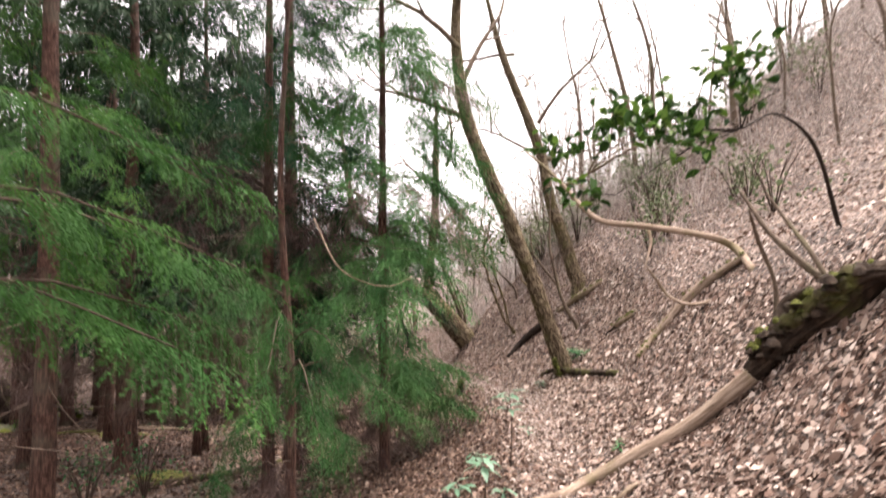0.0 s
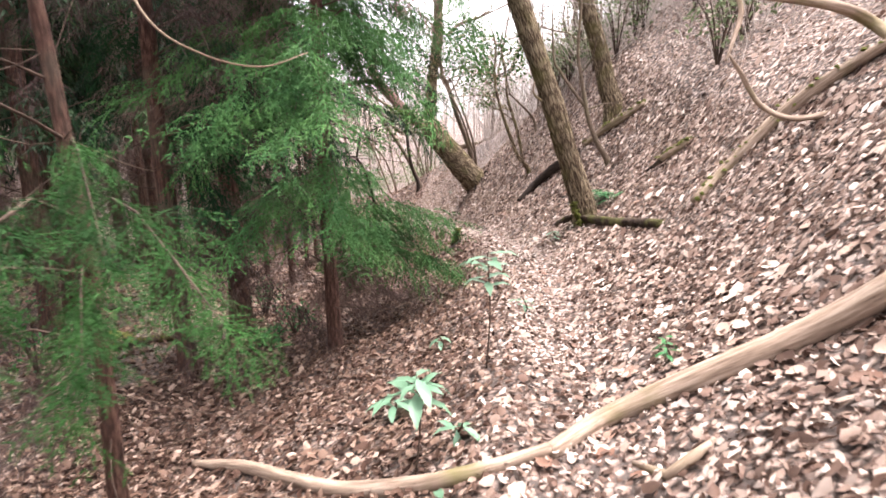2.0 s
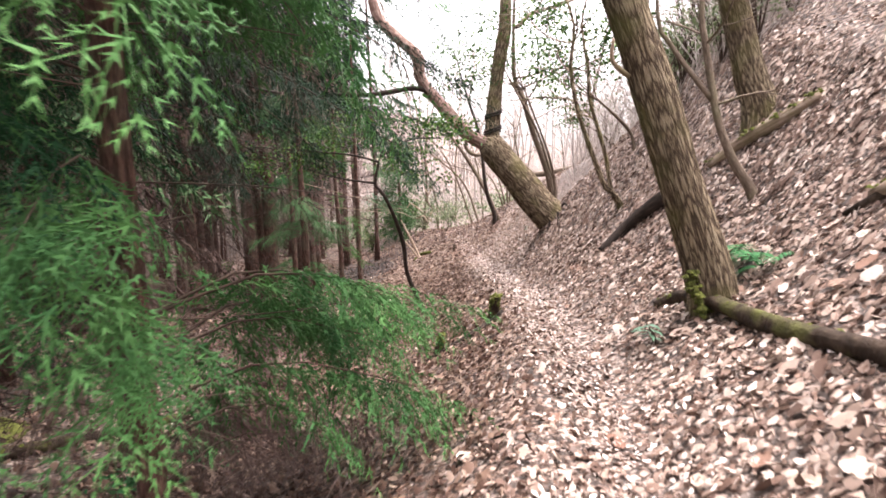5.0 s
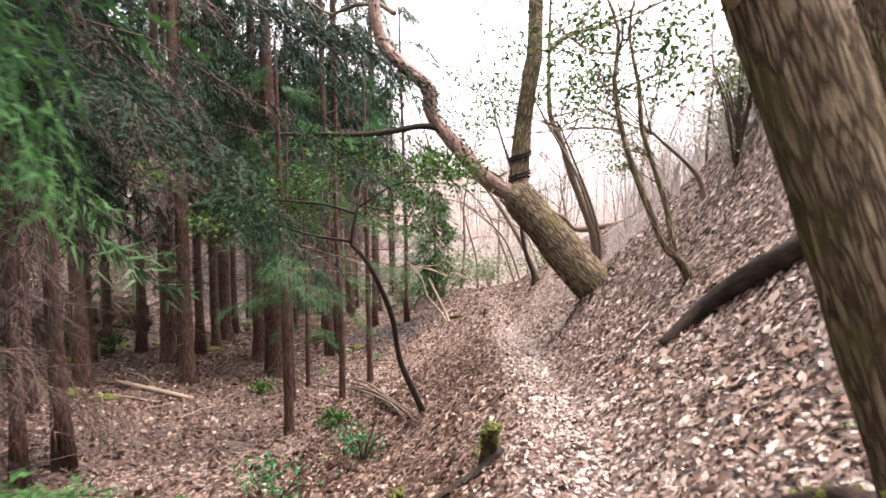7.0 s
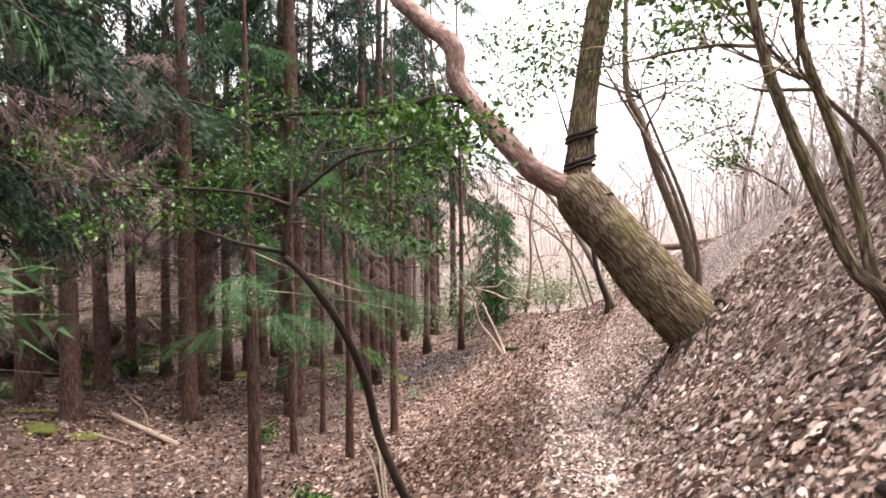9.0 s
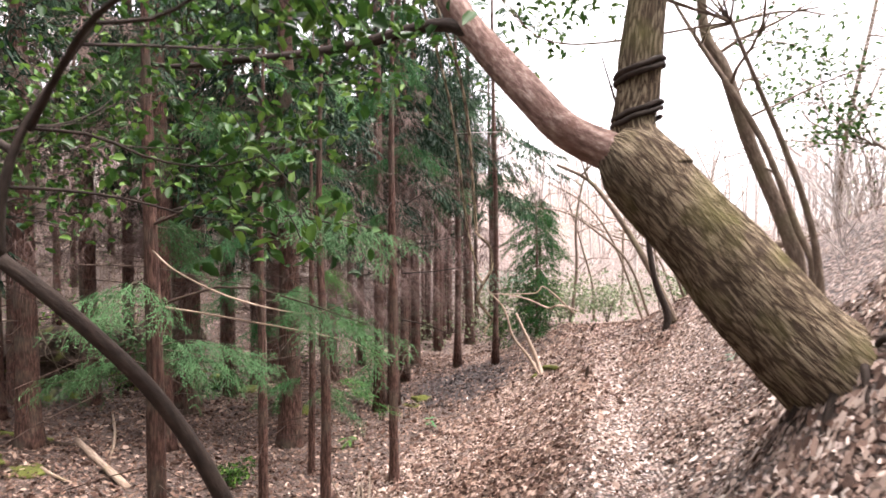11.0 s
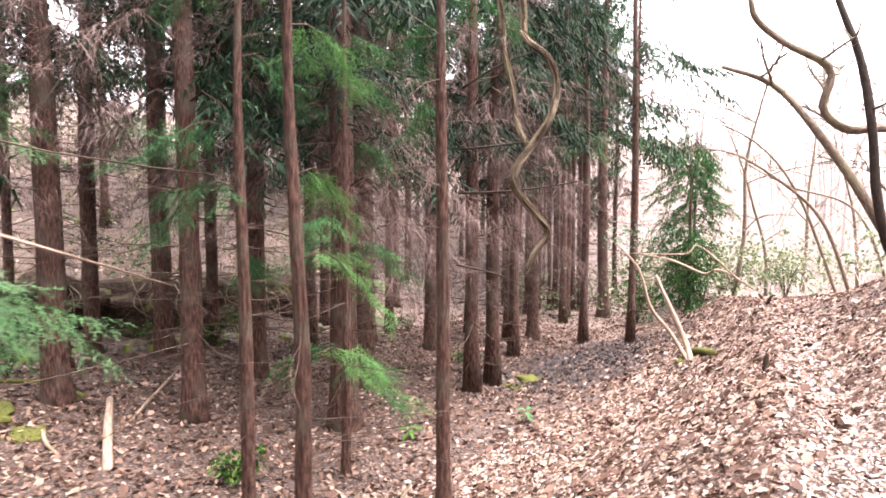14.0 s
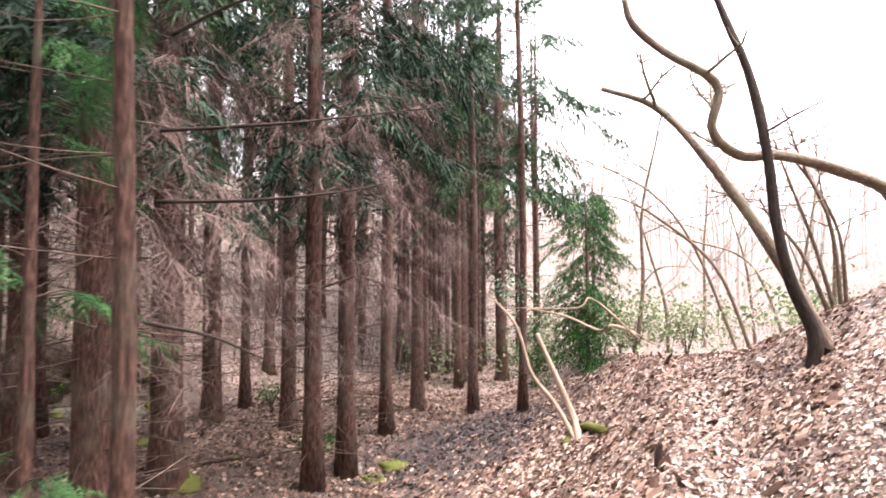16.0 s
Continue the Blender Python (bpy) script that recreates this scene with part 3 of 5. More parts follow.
            for i in range(4):
                r = rows[i::4]
                if len(r):
                    c.spread(*pool[i], turned(rng, r[:, :3], r[:, 5], .3, r[:, 3], r[:, 4]))
            part(name, c, stuff, tree, smooth=False)
    return tree


SLIM = "slim young cedar with drooping bright green sprays"
EDGE = "young cedars beside the path"
cedar(-.81, 7.5, .13, 8.5, 3.1, 1.4, 1, SLIM, True, M_NEEDLE_MID, 330, dead=50, twigs=36, size=(.5, .85), group=EDGE, clear=.62, extra=((3.0, -1.9, 1.2, .4), (3.2, -.8, 1.2, .4), (3.4, -1.3, 1.3, .45), (3.3, -2.6, 1.2, .4), (1.25, .65, 1.30, .1), (1.42, .95, 1.2, .1), (1.55, 1.15, 1.4, .1, .3, False), (1.45, 1.4, 1.5, .08, .3, False), (1.55, .8, 1.5, .1, .3, False), (2.2, -1.2, .9, .3), (2.0, -1.9, .9, .3), (2.6, -2.5, .9, .3), (1.9, -.9, .6, .3), (2.9, -1.5, 1.1, .3), (3.5, .05, .95, .2), (3.7, .6, 1.2, .25), (4.1, .35, 1.1, .25), (4.6, -.15, 1.2, .2), (5.0, .6, 1.3, .25), (5.4, .1, 1.3, .2), (5.9, .4, 1.3, .2), (.9, .9, 1.0, .2, .2, True), (1.05, 1.4, 1.2, .2, .2, True), (.8, 1.9, 1.1, .15, .2, True), (1.3, 1.7, 1.3, .3, .2, True), (1.5, 2.3, 1.2, .3, .2, True), (1.1, 2.7, 1.2, .3, .2, True), (.7, 1.2, .9, .1, .2, True)))
cedar(-2.33, 7.55, .16, 9.5, 2.4, 2.0, 2, SLIM, True, M_NEEDLE_MID, 340, dead=190, twigs=36, size=(.5, .85), group=EDGE)
cedar(-2.10, 1.95, .10, 6.0, 3.6, .9, 8, SLIM, True, M_NEEDLE, 50, twigs=16, size=(.3, .45), group=EDGE, clear=.86,
      extra=((2.4, -.18, 1.35, .08, .5, False), (2.65, .05, 1.4, .12, .45, False), (2.25, .15, 1.3, .06, .55, False), (2.9, -.1, 1.4, .16, .45, False), (2.55, .4, 1.25, .12, .45, False)))
sapling = cedar(-1.36, 4.95, .09, 5.0, 3.0, .6, 3, SLIM, True, M_NEEDLE, 40, twigs=20, size=(.28, .46), group=EDGE, clear=.72,
                extra=((1.85, -.72, 1.45, .12, .5, False), (1.8, -1.2, 1.65, .14, .45, False), (2.1, -.9, 1.25, .18, .4, False), (2.2, -1.4, 1.45, .22, .4, False), (1.6, -1.0, 1.1, .1, .5, False), (1.6, -1.7, 1.2, .2, .4, False), (2.4, -1.9, 1.0, .3, .3, False), (1.0, -1.5, .8, .2, .3, True), (.8, -2.2, .8, .2, .2, True), (.9, 2.6, .8, .2, .2, True), (1.2, 3.2, .9, .2, .2, True)))
cedar(-4.25, 6.1, .22, 10, 2.9, 2.1, 4, "reddish cedar trunk with low green branches", True, M_NEEDLE, 230, twigs=30, group=EDGE)
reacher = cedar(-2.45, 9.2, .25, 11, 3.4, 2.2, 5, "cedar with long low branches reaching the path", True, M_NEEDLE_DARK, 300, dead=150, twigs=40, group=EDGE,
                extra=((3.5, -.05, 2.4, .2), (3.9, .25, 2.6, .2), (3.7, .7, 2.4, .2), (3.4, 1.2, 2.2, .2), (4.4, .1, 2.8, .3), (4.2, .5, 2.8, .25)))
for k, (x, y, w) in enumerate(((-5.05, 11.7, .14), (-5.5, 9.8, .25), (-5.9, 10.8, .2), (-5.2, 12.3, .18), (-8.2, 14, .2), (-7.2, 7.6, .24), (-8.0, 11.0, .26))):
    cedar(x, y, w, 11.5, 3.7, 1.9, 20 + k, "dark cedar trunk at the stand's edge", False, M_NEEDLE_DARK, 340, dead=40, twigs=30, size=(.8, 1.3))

# slim saplings below the path
REACH = {0: ((2.6, .06, 1.85, .0, .66, False), (3.05, .10, 1.9, .03, .64, False), (2.1, 1.2, .6, .1), (2.2, 2.4, .65, .1), (2.15, 3.6, .7, .1), (2.3, .6, .6, .1))}
for k, (x, y, w, t, f) in enumerate(((-3.44, 14.26, .13, 5.5, 2.6), (-4.83, 16.46, .11, 5.5, 2.2), (-3.71, 16.29, .11, 5.0, 1.3), (-3.87, 17.74, .12, 6.5, 3.4), (-5.31, 17.74, .10, 5.0, 1.0))):
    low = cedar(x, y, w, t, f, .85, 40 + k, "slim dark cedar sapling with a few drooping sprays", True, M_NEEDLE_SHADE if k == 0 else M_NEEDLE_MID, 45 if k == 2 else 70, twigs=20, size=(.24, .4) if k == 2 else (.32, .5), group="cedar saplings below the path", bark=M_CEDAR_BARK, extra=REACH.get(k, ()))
    if k == 0:
        nearest = low
    if k == 3:
        for pts in ([(-3.82, 17.90, 1.37), (-3.63, 18.08, 1.53), (-3.40, 18.29, 1.66), (-3.26, 18.55, 1.80)], [(-3.80, 17.84, 0.86), (-3.56, 18.12, 0.90), (-3.34, 18.46, 0.97), (-2.90, 19.12, 1.13)], [(-3.79, 17.83, 0.50), (-3.50, 18.17, 0.52), (-3.24, 18.53, 0.58), (-3.12, 18.78, 0.65)], [(-3.76, 17.77, -0.09), (-3.53, 17.98, -0.16), (-3.33, 18.16, -0.28)]):
            b = Bag()
            b.tube(pts, [.011, .009, .006, .003], 6, n=18, wob=.1, seed=3)
            part("bare_branch", b, M_DARK_BARK, low, "long dark dead branch")

STAND_A = ((-9.45, 16.0, .30), (-11.9, 16.5, .26), (-7.9, 17.2, .26), (-12.85, 17.2, .28), (-14, 16.1, .17), (-11.95, 18.2, .32), (-6.70, 18.7, .34), (-7.2, 19.1, .2), (-9.68, 18.96, .28),
           (-10.4, 19.2, .34), (-12.8, 19.5, .25), (-12, 19.9, .23), (-8.2, 20.15, .36), (-10.6, 20.6, .24), (-6.9, 21.4, .22), (-11, 21.7, .26), (-7.1, 22.2, .24))
STAND_B = ((-11.4, 22.65, .34), (-14.95, 22.8, .21), (-14.1, 23.2, .28), (-10, 23.4, .28), (-11.9, 23.7, .2), (-8.2, 24.2, .22), (-10.7, 25.5, .21), (-9.48, 25.6, .2), (-6.63, 26.5, .16), (-9.35, 26.5, .28),
           (-8.05, 26.8, .2), (-15.5, 26.9, .3), (-14.4, 27.8, .23), (-10.85, 30.3, .28), (-12.45, 30.5, .32), (-9.9, 31.1, .32), (-14.1, 31.15, .2), (-12.9, 31.6, .16), (-13.2, 33.2, .2))
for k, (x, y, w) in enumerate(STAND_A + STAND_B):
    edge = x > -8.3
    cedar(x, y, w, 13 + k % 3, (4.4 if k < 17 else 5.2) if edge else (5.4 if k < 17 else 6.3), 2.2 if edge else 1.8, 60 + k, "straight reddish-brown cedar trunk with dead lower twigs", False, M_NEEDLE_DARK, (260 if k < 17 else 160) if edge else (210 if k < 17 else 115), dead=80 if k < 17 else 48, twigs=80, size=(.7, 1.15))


def back_rows():
    """The rest of the stand behind the trees that can be told apart."""
    rng = np.random.default_rng(5)
    known = np.array([c[:2] for c in STAND_A + STAND_B])
    k = 0
    for gx in np.arange(-23, -8.5, 2.3):
        for gy in np.arange(3, 40, 2.4):
            x, y = gx + rng.uniform(-.8, .8), gy + rng.uniform(-.8, .8)
            if (x > -15.5 and 8.5 < y < 31) or x > -9 - .28 * max(y - 30, 0) - (3 if y < 9 else 0) or np.min(np.hypot(known[:, 0] - x, known[:, 1] - y)) < 1.2 or rng.uniform() < (.4 if y < 31 else .15):
                continue
            cedar(x, y, rng.uniform(.16, .3), rng.uniform(12, 15), 5.0, 1.8, 300 + k, "cedar trunk deep in the stand", False, M_NEEDLE_DARK, 60, dead=8, twigs=9, size=(1.4, 2.1))
            k += 1


def far_row():
    """Slim trunks close together at the stand's far end."""
    rng = np.random.default_rng(15)
    for k in range(34):
        y = rng.uniform(29.5, 41)
        x = -9.3 - .42 * (y - 29.5) - rng.uniform(0, 5.5)
        cedar(x, y, rng.uniform(.12, .22), rng.uniform(11, 14), 7.5, 1.4, 600 + k, "slim straight cedar trunk at the stand's far end", False, M_NEEDLE_DARK, 24, dead=8, twigs=22, size=(1.0, 1.5))


back_rows()
far_row()

# pale dead boughs that hang from the cedars
for tree, pts in ((sapling, [(-1.17, 5.12, 2.19), (-0.96, 5.05, 1.77), (-0.74, 5.13, 1.61), (-0.50, 5.23, 1.56), (-0.30, 5.36, 1.64)]), (reacher, [(-3.47, 7.90, 1.25), (-2.91, 8.13, 0.94), (-2.51, 8.49, 0.86), (-2.29, 8.74, 0.93), (-2.12, 9.01, 1.11)]),
                  (nearest, [(-3.42, 14.25, .45), (-2.7, 14.25, .42), (-1.98, 14.56, .29), (-2.02, 14.94, .14)]), (nearest, [(-3.43, 14.24, .84), (-2.8, 14.0, .72), (-2.23, 13.97, .58), (-2.10, 14.41, .46), (-1.80, 14.48, .56)])):
    b = Bag()
    b.tube(pts, [.005, .0055, .005, .004, .002], 6, n=24, wob=.25, seed=2)
    part("bare_branch", b, M_PALE_WOOD, tree, "thin pale dead bough")

# ---- broadleaf trees on the slope ----
def oak_a():
    base = (1.85, 9.4, ground(1.85, 9.4))
    tree = thing("leaning_oak", base, "leaning oak with furrowed bark and mossy foot", "tree")
    b = Bag()
    b.tube([(1.93, 9.42, base[2] - .25), (1.90, 9.36, base[2] + .15), (1.68, 9.27, .95), (1.45, 9.2, 1.63), (1.12, 9.2, 2.56), (.74, 9.2, 3.5), (.42, 9.25, 4.5), (.3, 9.4, 6), (.5, 9.6, 8.2)],
           [.15, .135, .127, .122, .12, .112, .10, .085, .04], 56, n=120, furrow=.10, ridges=23, wob=.05, seed=3, flare=.25)
    bole = part("trunk", b, M_OAK_BARK, tree)
    s = Bag()
    s.tube([(1.34, 9.1, 1.58), (1.24, 9.02, 1.66), (1.24, 8.98, 1.78)], [.016, .013, .008], 8, n=8)
    part("broken_stub", s, M_PALE_WOOD, bole, "pale broken branch stub")
    rng = np.random.default_rng(2)
    for h, hd in ((4.4, 2.6), (5.0, .4), (5.6, 3.6), (6.3, 5.2), (7.2, 1.5), (7.9, 3.0)):
        t = Bag()
        limb_spread(rng, t, (.42 - .06 * (h - 4.4), 9.3, h), hd, 2.2, .05, 2, 3, .6)
        tagged(part("limb", t, M_GREY_BARK, bole), kind="stuff")


    return tree


def oak_b():
    base = (.62, 15.64, ground(.62, 15.64))
    tree = thing("forked_leaning_oak", base, "thick leaning forked oak with ridged grey-brown bark", "tree")
    b = Bag()
    b.tube([(1.02, 15.78, -.22), (0.64, 15.64, 0.15), (0.40, 15.62, 0.40), (0.12, 15.60, 0.73), (-0.19, 15.55, 1.11), (-0.40, 15.50, 1.38), (-0.52, 15.50, 1.51)], [.27, .27, .265, .255, .245, .23, .14], 72, n=90, furrow=.09, ridges=33, wob=.05, seed=8, flare=.2)
    bole = part("trunk", b, M_OAK_BARK, tree)
    r = Bag()
    r.tube([(-.22, 15.52, 1.28), (-0.41, 15.55, 1.56), (-0.40, 15.60, 1.82), (-0.39, 15.60, 2.07), (-0.36, 15.65, 2.44), (-0.24, 15.65, 3.16), (-0.20, 15.70, 3.54), (-.15, 15.8, 5.2), (-.1, 16, 7)], [.17, .135, .13, .125, .12, .115, .11, .09, .03], 40, n=90, furrow=.09, ridges=19, wob=.06, seed=4)
    upright = part("upright_stem", r, M_OAK_BARK, tree)
    l = Bag()
    l.tube([(-.28, 15.48, 1.33), (-0.79, 15.45, 1.60), (-1.09, 15.40, 1.91), (-1.38, 15.40, 2.24), (-1.65, 15.40, 2.63), (-1.71, 15.40, 2.99), (-2.11, 15.40, 3.38), (-2.45, 15.40, 3.81), (-2.6, 15.4, 4.8), (-2.9, 15.5, 7)], [.13, .12, .11, .105, .10, .10, .095, .09, .07, .03], 32, n=90, furrow=.06, ridges=13, wob=.08, seed=6)
    pink = part("leaning_limb", l, M_PINK_BARK, tree, "pinkish limb with peeling bark")
    d = Bag()
    d.tube([(-1.33, 15.38, 2.17), (-1.53, 15.35, 2.38), (-1.78, 15.30, 2.44), (-2.11, 15.20, 2.39), (-2.56, 15.10, 2.34), (-3.32, 15.00, 2.38), (-4.21, 14.90, 2.44), (-5.10, 14.80, 2.70)], [.055, .05, .045, .042, .035, .03, .022, .01], 10, n=50, wob=.1, seed=2)
    part("side_branch", d, M_DARK_BARK, pink, "dark crooked side branch")
    v = Bag()
    core = spline([(-0.41, 15.55, 1.56), (-0.40, 15.60, 1.82), (-0.39, 15.60, 2.07), (-0.36, 15.65, 2.44)], 61)
    for u0, ph in ((.10, .4), (.16, .9), (.48, 1.2), (.54, 1.6)):
        ring = []
        for a in np.linspace(0, 6.0, 16):
            c = core[min(60, int((u0 + .012 * a) * 60))]
            ring.append((c[0] + .145 * math.cos(a + ph), c[1] + .145 * math.sin(a + ph), c[2] + .04 * math.sin(a + ph + 1)))
        v.tube(ring, [.016, .022, .016], 7, n=40)
    part("vine_coil", v, M_DARK_BARK, upright, "old vine wound tight round the stem")
    rng = np.random.default_rng(12)
    for (x, z), hd in (((-.0, 3.4), .6), ((.1, 4.2), 2.8), ((.15, 5.0), 5.0), ((-2.3, 4.2), 2.4), ((-2.5, 4.7), .3), ((-2.7, 5.6), 3.6), ((.1, 6.0), 1.3)):
        t = Bag()
        limb_spread(rng, t, (x, 15.6, z), hd, 2.0, .045, 2, 3, .7)
        tagged(part("limb", t, M_GREY_BARK, bole), kind="stuff")
    for hd, ln in ((3.4, .5), (3.8, .42), (4.2, .5), (4.7, .45), (5.3, .4), (2.9, .4)):
        p = [(.75, 15.6, base[2] - .12)]
        for u in (.4, .75, 1.0):
            x, y = .75 + math.cos(hd) * ln * u, 15.6 + math.sin(hd) * ln * u
            p.append((x, y, ground(x, y) + .03 - .06 * u))
        k = Bag()
        k.tube(p, [.04, .022, .006], 8, n=18, wob=.3, seed=int(hd * 10))
        part("root", k, M_DARK_BARK, tree, "exposed dark root under the trunk")


def oak_c():
    x, y = 2.82, 11.85
    g = ground(x, y)
    tree = thing("slope_oak", (x, y, g), "leaning oak with cracked brown bark on the slope", "tree")
    b = Bag()
    b.tube([(x + .05, y, g - .2), (x, y, g + .1), (2.72, 11.85, 1.90), (2.62, 11.85, 2.27), (2.50, 11.80, 2.66), (2.27, 11.70, 3.29), (2.05, 11.70, 4.49), (1.36, 11.70, 6.46), (1.0, 11.7, 8)], [.18, .15, .138, .13, .12, .10, .08, .03], 28, n=90, furrow=.12, ridges=13, seed=9, flare=.2)
    bole = part("trunk", b, M_OAK_BARK, tree)
    rng = np.random.default_rng(3)
    for z, hd in ((3.6, .3), (4.2, 3.0), (5.0, 5.4), (5.8, 1.2), (6.5, 2.6)):
        t = Bag()
        limb_spread(rng, t, (2.3 - .3 * (z - 4.2), 11.7, z), hd, 2.0, .04, 2, 3, .6)
        tagged(part("limb", t, M_GREY_BARK, bole), kind="stuff")


def stems(name, base, lines, label, seed, material=None, category="tree", limbs=6, group=""):
    """A thin tree of one or more crooked stems, each from the ground up."""
    g = ground(*base)
    tree = thing(name, (*base, g), label, category, group)
    rng = np.random.default_rng(seed)
    for line, r in lines:
        b = Bag()
        b.tube([(*base, g - .1), *line], r, 12, wob=.08, seed=seed, flare=.2)
        stalk = part("stem", b, material or M_GREY_BARK, tree)
        for _ in range(limbs):
            p = spline(line, 21)[rng.integers(8, 21)]
            t = Bag()
            limb_spread(rng, t, p, rng.uniform(0, 6.28), rng.uniform(.5, 1.1), r[-1] * .7 + .004, 1, 4, .4, 4)
            part("twig", t, material or M_GREY_BARK, stalk)
    return tree


foot_oak = oak_a()
oak_b()
oak_c()
stems("slim_tree", (2.53, 10.75), [([(2.47, 10.75, 0.86), (2.33, 10.75, 1.08), (2.20, 10.75, 1.41), (2.13, 10.75, 1.74), (2.07, 10.75, 2.07), (2.03, 10.75, 2.4), (2.1, 10.75, 3.6)], [.045, .042, .038, .034, .03, .028, .024, .012])], "slim grey-brown tree forking low on the slope", 4)
fork_tree = bpy.data.objects["slim_tree"]
b = Bag()
b.tube([(2.15, 10.75, 1.58), (1.94, 10.74, 1.85), (1.79, 10.72, 2.06), (1.69, 10.7, 2.25), (1.66, 10.7, 2.9)], [.024, .022, .018, .015, .008], 10, n=20, wob=.08, seed=3)
part("stem", b, M_GREY_BARK, fork_tree)
stems("twin_stem_tree", (1.65, 13.3), [([(1.54, 13.20, 0.66), (1.40, 13.15, 0.79), (1.27, 13.10, 1.11), (1.15, 13.10, 1.44), (1.04, 13.10, 1.78), (0.95, 13.10, 2.29), (0.99, 13.20, 2.80), (0.87, 13.20, 3.18)], [.05, .04, .034, .031, .028, .024, .02, .012]),
                                       ([(1.49, 13.20, 0.72), (1.45, 13.20, 0.95), (1.38, 13.20, 1.28), (1.28, 13.20, 1.61), (1.19, 13.20, 1.92), (1.17, 13.20, 2.28), (1.08, 13.30, 2.82), (1.14, 13.30, 3.18)], [.036, .032, .028, .026, .023, .02, .016, .01])], "twin-stemmed slim grey-brown tree on the slope", 5, M_OAK_BARK)
stems("leaning_sapling", (.55, 17.6), [([(0.50, 17.60, 0.69), (0.39, 17.60, 1.08), (0.15, 17.60, 1.74), (-0.07, 17.60, 2.47), (-0.26, 17.60, 3.13), (-.2, 17.6, 5.5)], [.075, .07, .06, .055, .045, .02]),
                                       ([(0.61, 17.50, 0.64), (0.49, 17.50, 1.02), (0.22, 17.50, 1.81), (-0.25, 17.50, 2.68), (-0.49, 17.50, 3.14)], [.035, .03, .028, .022, .012])], "grey leaning sapling behind the forked oak", 6)
stems("dark_crooked_tree", (-1.5, 23.3), [([(-1.48, 23.30, -0.45), (-1.66, 23.25, 0.06), (-1.77, 23.20, 0.64), (-1.83, 23.20, 1.35), (-1.99, 23.20, 2.29), (-2.25, 23.20, 3.07), (-2.7, 23.2, 4.6)], [.075, .07, .055, .05, .05, .04, .015])], "dark wet crooked tree at the path's edge", 7, M_DARK_BARK, limbs=3)
stems("bowed_tree", (-1.35, 23.55), [([(-1.57, 23.50, -0.18), (-1.76, 23.50, 0.23), (-2.15, 23.50, 0.93), (-2.55, 23.50, 1.56), (-3.06, 23.50, 2.19), (-3.74, 23.50, 2.55)], [.07, .065, .06, .055, .045, .03])], "bowed grey-brown tree leaning over the valley", 8, M_GREY_BARK, limbs=3)
stems("crooked_limb_tree", (1.2, 24.6), [([(-0.45, 25.65, 0.74), (-0.85, 24.82, 1.13), (-1.29, 24.22, 1.32), (-1.77, 23.60, 1.44), (-2.10, 23.22, 1.42), (-2.31, 22.92, 1.67), (-2.25, 22.94, 2.15), (-2.67, 22.60, 2.48), (-2.94, 22.37, 2.78), (-3.01, 22.31, 3.05)], [.10, .09, .075, .06, .055, .05, .05, .045, .04, .03])], "pale tree with a sharply crooked limb", 9, M_GREY_BARK, limbs=5)

# ---- logs, branches and stubs on the ground ----
def rod(name, points, radii, material, label, category="log", seg=12, furrow=.06, wob=.08, seed=1, group="", n=None):
    b = Bag()
    b.tube(points, radii, seg, n=n, furrow=furrow, ridges=7, wob=wob, seed=seed)
    me = whole(name, b, material, label, category, group)
    return me


def moss_pads(parent, line, r, share, seed, top=.8, name="moss", stuff=None, label="yellow-green moss cushions"):
    """Cushions of moss along the upper side of a log."""
    rng = np.random.default_rng(seed)
    p = spline(line, 60)
    b = Bag()
    ball = []
    for a in np.linspace(0, 2 * np.pi, 7, endpoint=False):
        ball.append((math.cos(a), math.sin(a), 0))
    for a in np.linspace(0, 2 * np.pi, 7, endpoint=False):
        ball.append((.6 * math.cos(a + .4), .6 * math.sin(a + .4), .7))
    ball.append((0, 0, 1))
    e = np.arange(7)
    f = [np.stack([e, (e + 1) % 7, 7 + (e + 1) % 7, 7 + e], -1), np.stack([7 + e, 7 + (e + 1) % 7, np.full(7, 14)], -1)]
    k = rng.integers(0, 60, share)
    q = p[k] + np.stack([rng.normal(0, r * .45, share), rng.normal(0, r * .45, share), np.full(share, r * top)], -1)
    b.spread(np.array(ball), f, turned(rng, q, rng.uniform(.3, .7, share) * r * .7, .3))
    tagged(part(name, b, stuff or M_MOSS, parent, label), kind="stuff")


def grounded(points, up=0.0):
    return [(x, y, ground(x, y) + up) for x, y, *_ in points]


moss_pads(foot_oak, [(1.86, 9.22, ground(1.86, 9.22) - .02), (1.80, 9.2, ground(1.86, 9.22) + .1), (1.74, 9.2, ground(1.86, 9.22) + .28)], .045, 130, 9, .15)

# pale bare log whose upper end is black and rotten
log = thing("fallen_log", (1.62, 4.58, 0.13), "pale barkless fallen log with a rotten black end", "log")
b = Bag()
b.tube([(0.85, 4.56, -0.13), (1.14, 4.81, -0.10), (1.56, 4.78, 0.13), (1.97, 4.71, 0.37), (2.26, 4.53, 0.67), (2.37, 4.43, 0.81)], [.04, .048, .054, .057, .06, .06], 22, n=60, furrow=.08, ridges=9, wob=.05, seed=5)
part("pale_stem", b, M_PALE_WOOD, log)
b = Bag()
b.tube([(2.36, 4.45, 0.81), (2.58, 4.35, 1.06), (2.76, 4.09, 1.32), (2.89, 3.86, 1.53), (2.95, 3.65, 1.57)], [.06, .09, .105, .10, .05], 44, n=80, furrow=.35, ridges=11, wob=.22, seed=9)
rotten = part("rotten_end", b, M_ROTTEN, log, "crumbling black rotten wood")
